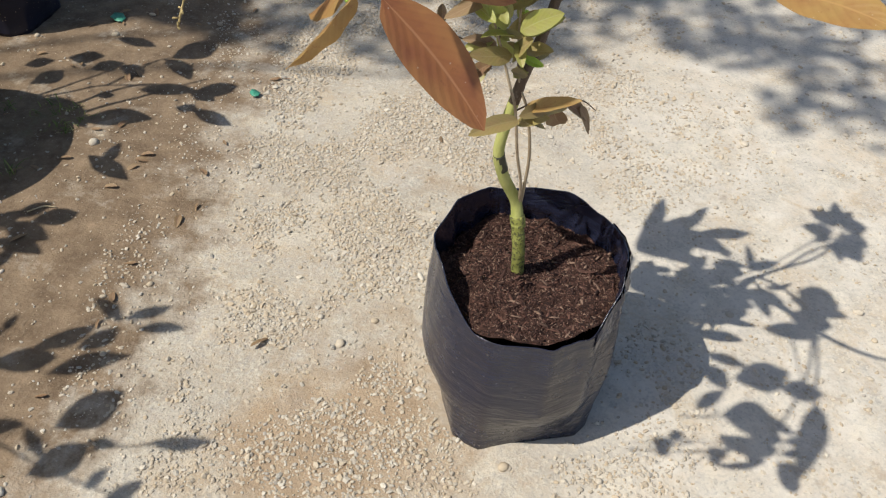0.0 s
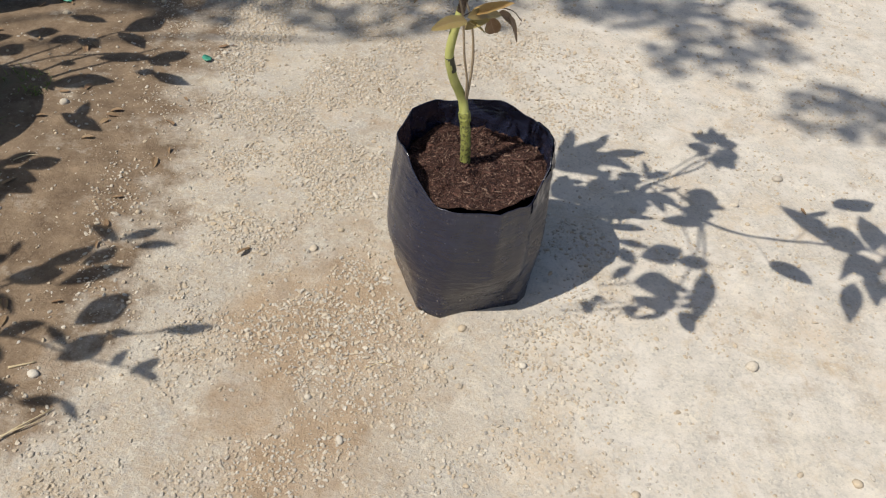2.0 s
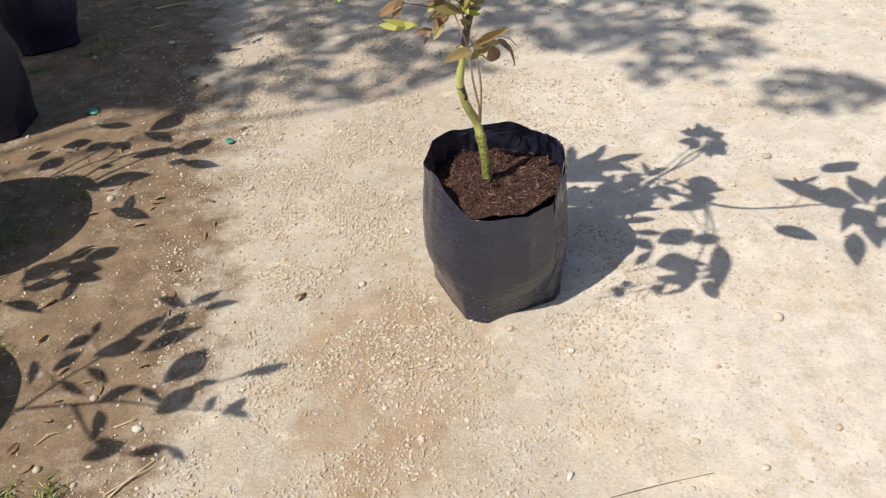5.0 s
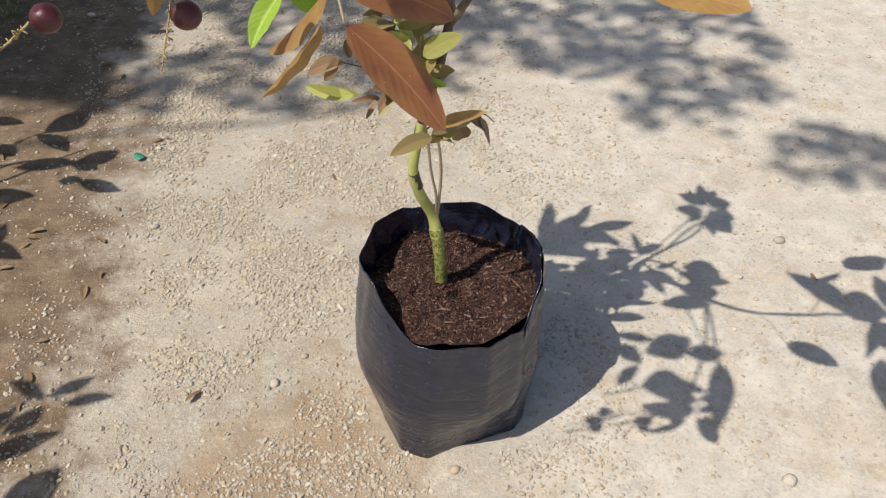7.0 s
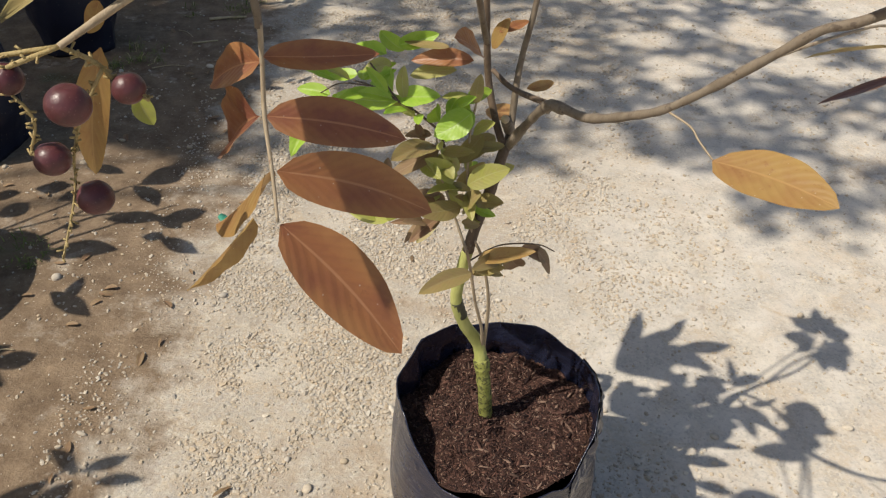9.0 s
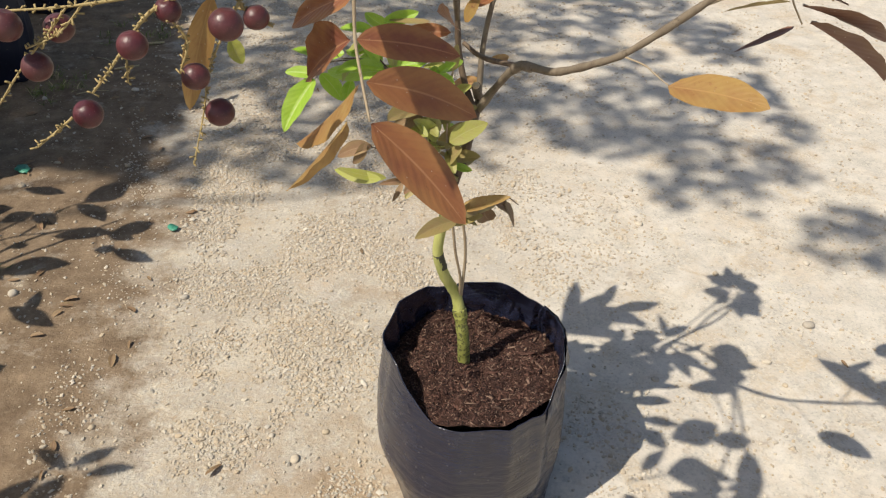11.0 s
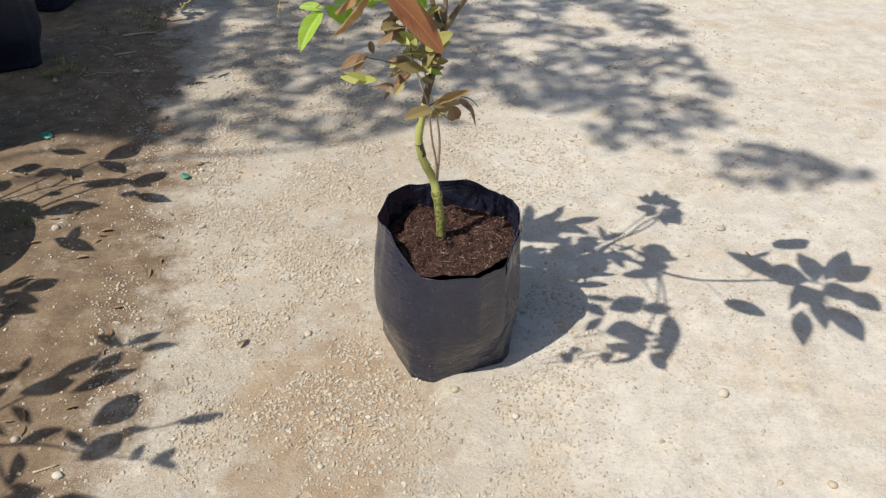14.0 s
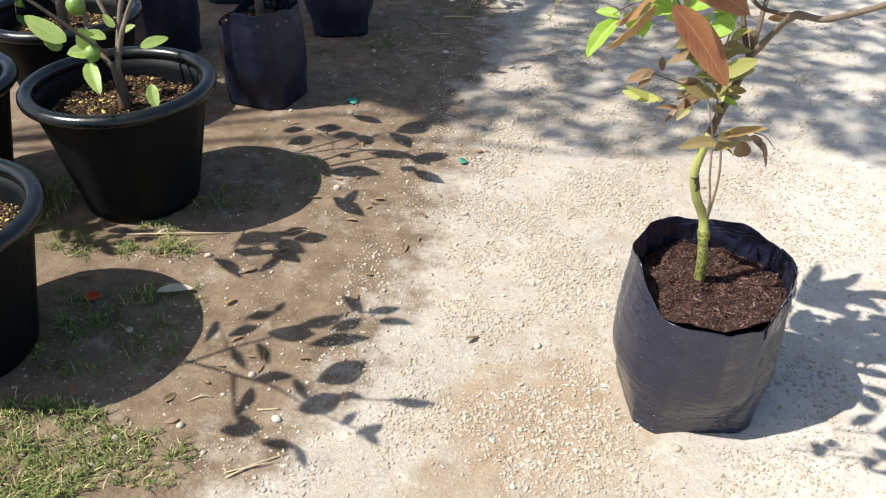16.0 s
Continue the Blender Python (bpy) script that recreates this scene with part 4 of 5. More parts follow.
SHOOT_FULL_MORE = [
    ((0.159, 1.394, 0.666), (0.179, 1.374, 0.71), 0.45, "olive"),
    ((0.174, 1.406, 0.676), (0.205, 1.386, 0.692), 0.5, "olive"),
    ((0.124, 1.418, 0.664), (0.101, 1.398, 0.655), 0.4, "olive"),
    ((0.082, 1.382, 0.654), (0.019, 1.362, 0.678), 0.22, "lime"),
    ((0.128, 1.394, 0.647), (0.108, 1.374, 0.627), 0.4, "olive"),
    ((0.102, 1.406, 0.634), (0.089, 1.386, 0.617), 0.3, "dry"),
    ((0.107, 1.418, 0.629), (0.074, 1.398, 0.636), 0.25, "dry"),
    ((0.182, 1.382, 0.609), (0.246, 1.362, 0.65), 0.3, "gold"),
    ((0.173, 1.394, 0.577), (0.215, 1.374, 0.607), 0.3, "olive"),
]
POT_LEAVES = [
    ((-1.299, 1.976, 0.74), (-1.218, 2.105, 0.74), 0.68),
    ((-1.327, 1.959, 0.756), (-1.206, 1.883, 0.756), 0.41),
    ((-1.196, 1.817, 0.772), (-1.089, 1.89, 0.772), 0.6),
    ((-1.185, 1.83, 0.748), (-1.1, 1.813, 0.748), 0.61),
    ((-1.197, 1.746, 0.764), (-1.139, 1.755, 0.764), 0.75),
    ((-1.14, 1.761, 0.74), (-1.011, 1.722, 0.74), 0.39),
    ((-1.383, 1.635, 0.756), (-1.213, 1.692, 0.756), 0.45),
    ((-1.526, 1.701, 0.772), (-1.348, 1.607, 0.772), 0.33),
    ((-1.414, 1.897, 0.748), (-1.322, 1.866, 0.748), 0.75),
]
POT_LEAVES_MORE = [
    ((-1.482, 1.845, 0.764), (-1.419, 1.91, 0.764), 0.72),
    ((-1.555, 1.894, 0.74), (-1.466, 1.931, 0.74), 0.75),
    ((-1.65, 1.819, 0.756), (-1.583, 1.866, 0.756), 0.68),
    ((-1.598, 1.738, 0.772), (-1.547, 1.826, 0.772), 0.75),
    ((-1.403, 1.748, 0.748), (-1.352, 1.766, 0.748), 0.75),
    ((-1.324, 1.798, 0.764), (-1.17, 1.831, 0.764), 0.44),
    ((-1.28, 1.517, 0.74), (-1.147, 1.463, 0.74), 0.42),
    ((-1.236, 1.49, 0.756), (-1.242, 1.581, 0.756), 0.4),
    ((-1.507, 2.012, 0.772), (-1.376, 2.01, 0.772), 0.4),
]
POT_LEAVES_LOW = [
    ((-1.336, 1.238, 0.84), (-1.252, 1.297, 0.84), 0.66),
    ((-1.382, 1.234, 0.856), (-1.335, 1.299, 0.856), 0.64),
    ((-1.408, 1.204, 0.872), (-1.287, 1.184, 0.872), 0.51),
    ((-1.386, 1.162, 0.848), (-1.258, 1.155, 0.848), 0.43),
    ((-1.354, 1.068, 0.864), (-1.342, 1.167, 0.864), 0.34),
    ((-1.474, 1.168, 0.84), (-1.404, 1.251, 0.84), 0.75),
    ((-1.46, 1.128, 0.856), (-1.369, 1.148, 0.856), 0.61),
    ((-1.44, 1.183, 0.872), (-1.39, 1.252, 0.872), 0.66),
    ((-1.487, 1.082, 0.848), (-1.361, 1.038, 0.848), 0.31),
]
POT_TWIGS = [[(-1.546, 1.692, 0.74), (-1.486, 1.732, 0.74), (-1.395, 1.802, 0.74), (-1.287, 1.83, 0.74), (-1.159, 1.836, 0.74)], [(-1.395, 1.802, 0.74), (-1.343, 1.931, 0.74), (-1.289, 1.991, 0.74)], [(-1.447, 1.127, 0.84), (-1.398, 1.188, 0.84), (-1.321, 1.24, 0.84)]]
FRONT_POT_SPRAY = [
    ((-1.399, 0.835, 0.95), (-1.377, 0.761, 0.95), 0.36),
    ((-1.35, 0.857, 0.966), (-1.293, 0.909, 0.966), 0.51),
    ((-1.306, 0.894, 0.982), (-1.3, 0.941, 0.982), 0.5),
    ((-1.216, 0.882, 0.958), (-1.129, 0.963, 0.958), 0.43),
    ((-1.359, 0.785, 0.974), (-1.301, 0.848, 0.974), 0.46),
    ((-1.266, 0.836, 0.95), (-1.152, 0.884, 0.95), 0.52),
    ((-1.148, 0.896, 0.966), (-1.088, 0.966, 0.966), 0.54),
    ((-1.179, 0.827, 0.982), (-1.049, 0.903, 0.982), 0.37),
    ((-1.323, 0.764, 0.958), (-1.245, 0.717, 0.958), 0.3),
    ((-1.287, 0.792, 0.974), (-1.212, 0.737, 0.974), 0.29),
    ((-1.167, 1.025, 0.95), (-1.083, 0.985, 0.95), 0.41),
    ((-1.095, 0.987, 0.966), (-1.023, 1.041, 0.966), 0.44),
    ((-1.074, 0.96, 0.982), (-0.984, 0.984, 0.982), 0.37),
]
FRONT_POT_SPRAY_LOW = [
    ((-1.054, 0.765, 0.9), (-0.972, 0.864, 0.9), 0.7),
    ((-1.192, 0.708, 0.916), (-1.104, 0.757, 0.916), 0.41),
    ((-1.119, 0.741, 0.932), (-1.049, 0.691, 0.932), 0.32),
    ((-1.049, 0.671, 0.908), (-0.978, 0.753, 0.908), 0.69),
    ((-0.998, 0.739, 0.924), (-0.946, 0.75, 0.924), 0.48),
    ((-0.889, 0.775, 0.9), (-0.782, 0.806, 0.9), 0.31),
    ((-1.18, 0.693, 0.916), (-1.157, 0.606, 0.916), 0.44),
    ((-1.181, 0.554, 0.932), (-1.095, 0.599, 0.932), 0.55),
    ((-1.15, 0.617, 0.908), (-1.079, 0.585, 0.908), 0.4),
    ((-0.957, 0.664, 0.924), (-0.94, 0.709, 0.924), 0.57),
    ((-0.906, 0.663, 0.9), (-0.862, 0.714, 0.9), 0.46),
    ((-0.907, 0.666, 0.916), (-0.855, 0.648, 0.916), 0.42),
    ((-1.086, 0.561, 0.932), (-1.01, 0.581, 0.932), 0.41),
    ((-1.008, 0.59, 0.908), (-0.946, 0.55, 0.908), 0.33),
]
FRONT_POT_TWIGS = [[(-1.385, 0.674, 0.95), (-1.305, 0.773, 0.95), (-1.214, 0.862, 0.95), (-1.117, 0.983, 0.95), (-1.06, 0.989, 0.95)], [(-1.359, 0.713, 0.9), (-1.224, 0.717, 0.9), (-1.125, 0.716, 0.9), (-1.016, 0.691, 0.9), (-0.879, 0.674, 0.9)], [(-1.229, 0.715, 0.9), (-1.156, 0.621, 0.9), (-1.08, 0.582, 0.9)], [(-1.016, 0.691, 0.9), (-0.965, 0.742, 0.9), (-0.876, 0.774, 0.9)]]
TOWARDS = (0.05, -0.62, 0.78)


def leaves(rows, parent, face=TOWARDS, seed=0, spread=0.35):
    rng = random.Random(seed + 77)
    for k, (b, t, w, tone) in enumerate(rows):
        f = [a + rng.uniform(-spread, spread) for a in face]
        leaf(b, t, w, tone, parent, f, seed + k)


leaves(KNOT, tree, seed=1)
leaves(SHOOT_LOW, tree, seed=2)
leaves(SHOOT_TOP, tree, seed=5)
leaves(LEFT_SPRAY, tree, seed=3)
leaves(LEFT_SPRAY_HIGH, tree, seed=8)
leaves(TOP_BROWN, tree, seed=4)
leaves(SHOOT_FULL, tree, seed=7, spread=0.3)
leaves(SHOOT_FULL_MORE, tree, seed=12, spread=0.3)
rng = random.Random(53)
for line, tones in (([(0.165, 1.385, 0.631), (0.145, 1.385, 0.685), (0.130, 1.392, 0.725), (0.126, 1.398, 0.763)], ("lime", "olive", "lime", "dry")), ([(0.166, 1.406, 0.649), (0.162, 1.407, 0.691), (0.161, 1.414, 0.758), (0.166, 1.422, 0.799)], ("lime", "green", "olive", "lime")), ([(0.112, 1.388, 0.789), (0.087, 1.377, 0.811), (0.050, 1.406, 0.811), (0.018, 1.450, 0.793)], ("green", "green", "lime"))):
    for k, p in enumerate(spline(line, 4)[1:]):
        d = Vector((rng.uniform(-1, 1), rng.uniform(-0.7, 0.5), rng.uniform(-0.3, 0.5))).normalized()
        leaf(p + d * 0.006, p + d * rng.uniform(0.032, 0.050), rng.choice((0.34, 0.42)), tones[k % len(tones)], tree, (rng.uniform(-0.4, 0.4), -0.6, 0.7), k)
leaves(RIGHT_TWIG, tree, face=(-0.2, 0.1, 0.9), seed=6, spread=0.2)
leaves(YELLOW, tree, face=(0.3, -0.7, 0.5), seed=9, spread=0.2)
leaf((0.382, 1.194, 0.883), (0.461, 1.130, 0.895), 0.44, "gold", tree, (0.05, -0.45, 0.85), 0, "golden-brown leaf with white specks")
# the drooping compound leaf
stalk = stem("leaf_stalk", [(0.099, 1.008, 1.042), (0.098, 1.007, 1.020), (0.099, 0.999, 0.990), (0.105, 0.986, 0.963), (0.112, 0.969, 0.941)], 0.0016, 0.0010, TWIG, tree, "thin drooping leaf stalk", 8)
for k, (b, t, w, tone) in enumerate(COMPOUND):
    f = ((0.50, -0.50, 0.62), (0.30, -0.75, 0.52), (0.35, -0.60, 0.62), (0.1, -0.6, 0.7), (-0.55, -0.55, 0.45), (0.9, -0.3, 0.35), (0.9, -0.15, 0.45), (-0.3, -0.7, 0.5))[k]
    leaf(b, t, w, tone, stalk, f, (0, 2, 0, 4, 3, 1, 3, 1)[k], "", "leaflet")
# crown above, on short twigs from the upright branches
def spray(rows, stalks, parent, tone, seed, face=(-0.06, -0.05, 0.97), r=0.0011, double=False, broad=0.85):
    """Leaves that lie almost level, each on a short twig from the nearest point of a stalk."""
    rng = random.Random(seed)
    nodes = [q for line in stalks for q in spline(line, 6)]
    for k, (b, t, w) in enumerate(rows):
        b = Vector(b)
        f = [a + rng.uniform(-0.12, 0.12) for a in face]
        w *= broad
        leaf(b, t, w, tone if rng.random() < 0.8 else "olive", parent, f, k + seed, blunt=0.95)
        if double and k % 3 != 2:
            turn = Matrix.Rotation(rng.uniform(0.5, 1.0) * rng.choice((-1, 1)), 3, "Z")
            leaf(b, b + turn @ (Vector(t) - b) * rng.uniform(0.7, 0.95), w, tone, parent, f, k + seed + 2, blunt=0.95)
        near = min(nodes, key=lambda q: (q - b).length)
        if 0.006 < (near - b).length < 0.16:
            stem("twig", [near, b], r, r * 0.7, TWIG, parent, "", 5, 2)


for line in CROWN_STALKS:
    stem("branch", line, 0.0022, 0.0014, BROWN_BARK, tree, "", 6)
stem("branch", [(0.165, 1.50, 1.16), (0.14, 1.50, 1.165), CROWN_STALKS[0][0]], 0.0024, 0.0020, BROWN_BARK, tree, "", 6)
stem("branch", [CROWN_STALKS[0][-1], (-0.09, 1.29, 1.13), CROWN_STALKS[1][0]], 0.0018, 0.0016, BROWN_BARK, tree, "", 6)
FAR_STALKS = [[limb[-1], (0.54, 1.20, 1.07), (0.53, 1.14, 1.11), (0.49, 1.08, 1.12)], [(0.53, 1.19, 1.08), (0.46, 1.20, 1.10), (0.41, 1.20, 1.11)]]
for line in FAR_STALKS:
    stem("branch", line, 0.0026, 0.0016, BROWN_BARK, tree, "", 6)
for rows, stalks, tone, seed in ((CROWN_TIP, CROWN_STALKS[:1], "olive", 1), (CROWN_MID, CROWN_STALKS, "green", 2), (CROWN_SIDE, CROWN_STALKS, "green", 3), (CROWN_LOW, CROWN_STALKS, "olive", 4), (CROWN_FAR, FAR_STALKS, "brown", 6)):
    spray(rows, stalks, tree, tone, seed, double=seed in (2, 3), broad={1: 1.1, 2: 0.72, 3: 0.72, 6: 1.1}.get(seed, 0.9))

# ---- the fruit cluster ----
def fruit(c, r, parent, k):
    rng = random.Random(k)
    bm = bmesh.new()
    bmesh.ops.create_uvsphere(bm, u_segments=28, v_segments=20, radius=r)
    for v in bm.verts:
        up = v.co.z / r
        v.co.x *= 1.03
        v.co.z *= 0.95 + 0.05 * (up > 0) * up
        v.co *= 1 + 0.012 * noise.noise(v.co * 90 + Vector((k, 0, 0)))
        if up > 0.93:
            v.co.z -= r * 0.10 * (up - 0.93) / 0.07
    bmesh.ops.transform(bm, matrix=Matrix.Translation(c) @ Euler((rng.uniform(-0.4, 0.4), rng.uniform(-0.4, 0.4), rng.uniform(0, 6))).to_matrix().to_4x4(), verts=bm.verts)
    return part("fruit", bm, FRUIT, parent, "round wine-red freckled fruit")


def panicle(main, sides, fruits, seed):
    """A fruit stalk with stubby side stalks, and its fruit."""
    rng = random.Random(seed)
    bm = bmesh.new()
    tube(bm, main, 0.0015, 0.0008, 7, 6, 0.15)
    for line in sides:
        tube(bm, line, 0.0010, 0.0006, 6, 6, 0.2)
    for line in (main, *sides):
        pts = spline(line, 7)
        for p in pts[2:]:
            for _ in range(2):
                d = Vector((rng.uniform(-1, 1), rng.uniform(-1, 1), rng.uniform(-0.6, 0.9))).normalized()
                tube(bm, [p, p + d * rng.uniform(0.002, 0.0055)], 0.0006, 0.0008, 4, 1, 0)
    st = part("fruit_stalk", bm, STALK, tree, "knobbly yellow-brown fruit stalk")
    for k, (c, r) in enumerate(fruits):
        fruit(Vector(c) + Vector((-0.002, 0, 0.0025)), r * 0.82, st, seed * 10 + k)


panicle(
    [(0.012, 0.960, 1.040), (-0.021, 0.946, 1.027), (-0.037, 0.941, 1.012), (-0.059, 0.941, 0.984), (-0.074, 0.941, 0.967)],
    [[(-0.021, 0.946, 1.027), (-0.006, 0.948, 1.005), (-0.014, 0.948, 0.981)], [(-0.037, 0.941, 1.012), (-0.046, 0.943, 0.994), (-0.050, 0.946, 0.974)]],
    [((-0.031, 0.925, 1.006), 0.0118), ((-0.014, 0.951, 1.021), 0.0105), ((-0.081, 0.946, 0.946), 0.0126)],
    3,
)
panicle(
    [(0.012, 0.960, 1.040), (-0.047, 0.948, 1.030), (-0.085, 0.946, 1.024), (-0.122, 0.946, 1.020)],
    [[(-0.080, 0.946, 1.025), (-0.095, 0.944, 1.008), (-0.119, 0.944, 0.983), (-0.146, 0.946, 0.951)], [(-0.070, 0.947, 1.026), (-0.088, 0.941, 1.008), (-0.110, 0.938, 0.998)], [(-0.094, 0.944, 0.946), (-0.110, 0.945, 0.933), (-0.126, 0.946, 0.920)]],
    [((-0.116, 0.934, 1.012), 0.0130), ((-0.093, 0.958, 1.003), 0.0122), ((-0.108, 0.945, 0.980), 0.0124)],
    4,
)
panicle(
    [(0.012, 0.960, 1.040), (0.023, 0.970, 1.028), (0.031, 0.975, 1.014), (0.046, 0.974, 1.007)],
    [[(0.026, 0.970, 1.025), (0.012, 0.963, 1.000), (-0.000, 0.964, 0.975), (-0.006, 0.962, 0.948), (-0.014, 0.946, 0.912)]],
    [((0.027, 0.937, 1.018), 0.0133), ((0.037, 0.975, 1.010), 0.0108), ((-0.003, 0.952, 0.975), 0.0118), ((0.006, 0.966, 0.942), 0.0127)],
    5,
)

# ---- the row of pots and bags along the dirt ----
BLACK_POT = "large black plastic nursery pot with a rolled rim"
rng = random.Random(21)
POTS = [(-1.34, 1.635, 0.0), (-1.27, 0.94, 0.0), (-1.83, 1.42, 0.0), (-1.90, 2.02, 0.0), (-1.32, 0.20, 0.0)]
for p in POTS:
    round_pot(p, BLACK_POT)
    soil_disc(p, 0.205, 0.275, "potting_soil", SOIL, HUSK, "compost mulched with rice husk and bark in a pot", rng, 5200, 0.0042, 0.02)
BAGS = [(-1.39, 2.38, 0.0), (-1.49, 3.12, 0.0), (-2.02, 2.62, 0.0), (-1.62, 3.86, 0.0), (-2.15, 3.30, 0.0), (-2.30, 3.95, 0.0)]
for k, p in enumerate(BAGS):
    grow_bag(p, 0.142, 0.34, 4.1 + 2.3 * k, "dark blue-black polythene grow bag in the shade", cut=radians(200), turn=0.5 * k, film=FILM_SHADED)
    soil_disc(p, 0.132, 0.28, "potting_soil", SOIL, HUSK, "compost strewn with dry straw in a grow bag", rng, 500, 0.006, 0.015)


def potted_shrub(place, label, limbs, rows, tone, seed, fruits=(), low=()):
    """A woody shrub in a pot: stem, limbs and leaves set along them."""
    rng = random.Random(seed)
    foot = Vector(place) + Vector((0, 0, 0.27))
    shrub = thing("potted_shrub", foot, label, "shrub")
    stem("trunk", [foot - Vector((0, 0, 0.03)), foot + Vector((0.004, 0.0, 0.05)), foot + Vector((-0.006, 0.006, 0.11))], 0.017, 0.013, BROWN_BARK, shrub, "", 10)
    top = foot + Vector((-0.006, 0.006, 0.10))
    for line in limbs:
        pts = [top, *[Vector(q) for q in line]]
        stem("branch", pts, 0.008, 0.003, GREY_BARK if seed % 2 else TWIG, shrub, "", 8)
        path = spline(pts, 6)
        for p in path[5::2]:
            for _ in range(rows):
                side = Vector((rng.uniform(-1, 1), rng.uniform(-1, 1), rng.uniform(-0.35, 0.6))).normalized() * rng.uniform(0.06, 0.15)
                stem("twig", [p, p + side * 0.5 + Vector((0, 0, 0.008)), p + side], 0.0016, 0.0009, TWIG, shrub, "", 5, 3)
                for step in (0.4, 0.7, 1.0):
                    q = p + side * step
                    d = (side.normalized() * 0.7 + Vector((rng.uniform(-1, 1), rng.uniform(-1, 1), rng.uniform(-0.4, 0.4)))).normalized()
                    size = rng.uniform(0.045, 0.074)
                    leaf(q, q + d * size, rng.choice((0.36, 0.46, 0.4)), tone if rng.random() < 0.7 else "shade", shrub, (rng.uniform(-0.8, 0.0), rng.uniform(-0.7, 0.0), 0.8), rng.randrange(5))
    for k, (b, t, w) in enumerate(low):
        leaf(b, t, w, tone, shrub, (0.3, -0.5, 0.7), k)
    for c, r in fruits:
        bm = bmesh.new()
        bmesh.ops.create_uvsphere(bm, u_segments=24, v_segments=16, radius=r)
        for v in bm.verts:
            v.co.z *= 1.08
            v.co *= 1 + 0.015 * noise.noise(v.co * 40)
        bmesh.ops.translate(bm, vec=c, verts=bm.verts)
        part("fruit", bm, GREEN_FRUIT, shrub, "round green unripe fruit")
    return shrub


FIRST_SHRUB = potted_shrub(POTS[0], "leafy green shrub with round unripe fruit in a black pot", [[(-1.43, 1.66, 0.47), (-1.47, 1.74, 0.62), (-1.45, 1.85, 0.80)], [(-1.32, 1.68, 0.50), (-1.27, 1.78, 0.66), (-1.20, 1.88, 0.80)], [(-1.35, 1.72, 0.55), (-1.33, 1.82, 0.72), (-1.30, 1.80, 0.86)]], 0, "pale", 31, [((-1.372, 1.60, 0.435), 0.020), ((-1.454, 1.66, 0.530), 0.023)], [
    ((-1.473, 1.62, 0.445), (-1.575, 1.60, 0.508), 0.45),
    ((-1.384, 1.62, 0.428), (-1.439, 1.58, 0.433), 0.7),
    ((-1.389, 1.62, 0.442), (-1.400, 1.60, 0.495), 0.9),
    ((-1.355, 1.64, 0.463), (-1.406, 1.62, 0.480), 0.5),
    ((-1.390, 1.60, 0.411), (-1.310, 1.53, 0.370), 0.35),
    ((-1.267, 1.66, 0.447), (-1.222, 1.72, 0.460), 0.4),
    ((-1.200, 1.60, 0.380), (-1.170, 1.57, 0.330), 0.5),
    ((-1.338, 1.66, 0.489), (-1.366, 1.66, 0.522), 0.5),
    ((-1.500, 1.62, 0.418), (-1.532, 1.60, 0.466), 0.7),
    ((-1.343, 1.68, 0.467), (-1.308, 1.70, 0.489), 0.5),
])
FRONT_SHRUB = potted_shrub(POTS[1], "leafy green shrub in a black pot", [[(-1.26, 0.90, 0.52), (-1.30, 0.80, 0.74), FRONT_POT_TWIGS[0][0]], [(-1.24, 0.91, 0.50), (-1.28, 0.80, 0.70), FRONT_POT_TWIGS[1][0]]], 0, "shade", 32)
potted_shrub(POTS[2], "leafy green shrub in a black pot", [[(-1.86, 1.40, 0.55), (-1.90, 1.25, 0.70), (-1.94, 1.10, 0.84)], [(-1.80, 1.36, 0.52), (-1.78, 1.22, 0.66), (-1.80, 1.05, 0.76)], [(-1.90, 1.46, 0.5), (-2.02, 1.40, 0.66), (-2.10, 1.24, 0.80)], [(-1.84, 1.46, 0.6), (-1.92, 1.50, 0.8), (-2.04, 1.52, 1.0)]], 4, "shade", 33)
potted_shrub(POTS[3], "leafy green shrub in a black pot", [[(-1.95, 2.08, 0.55), (-2.0, 2.1, 0.8)], [(-1.86, 2.05, 0.55), (-1.78, 2.15, 0.75)], [(-2.0, 1.95, 0.5), (-2.1, 1.9, 0.6)]], 4, "shade", 34)
potted_shrub(POTS[4], "leafy green shrub in a black pot", [[(-1.26, 0.16, 0.52), (-1.14, 0.08, 0.70)], [(-1.28, 0.24, 0.52), (-1.18, 0.26, 0.66)]], 2, "shade", 36)
# sprays of larger leaves over the two nearest pots
for shrub, twigs, rows, tone, seed in ((FIRST_SHRUB, POT_TWIGS, POT_LEAVES + POT_LEAVES_MORE + POT_LEAVES_LOW, "pale", 41), (FRONT_SHRUB, FRONT_POT_TWIGS, FRONT_POT_SPRAY + FRONT_POT_SPRAY_LOW, "shade", 43)):
    for line in twigs:
        stem("branch", line, 0.0042, 0.0018, GREY_BARK, shrub, "", 8)
    spray(rows, twigs, shrub, tone, seed, r=0.0014)
stem("branch", [(-1.36, 1.67, 0.50), (-1.46, 1.70, 0.64), POT_TWIGS[0][0]], 0.006, 0.004, GREY_BARK, FIRST_SHRUB, "", 8)
stem("branch", [(-1.36, 1.64, 0.42), (-1.42, 1.42, 0.66), POT_TWIGS[2][0]], 0.005, 0.003, GREY_BARK, FIRST_SHRUB, "", 8)
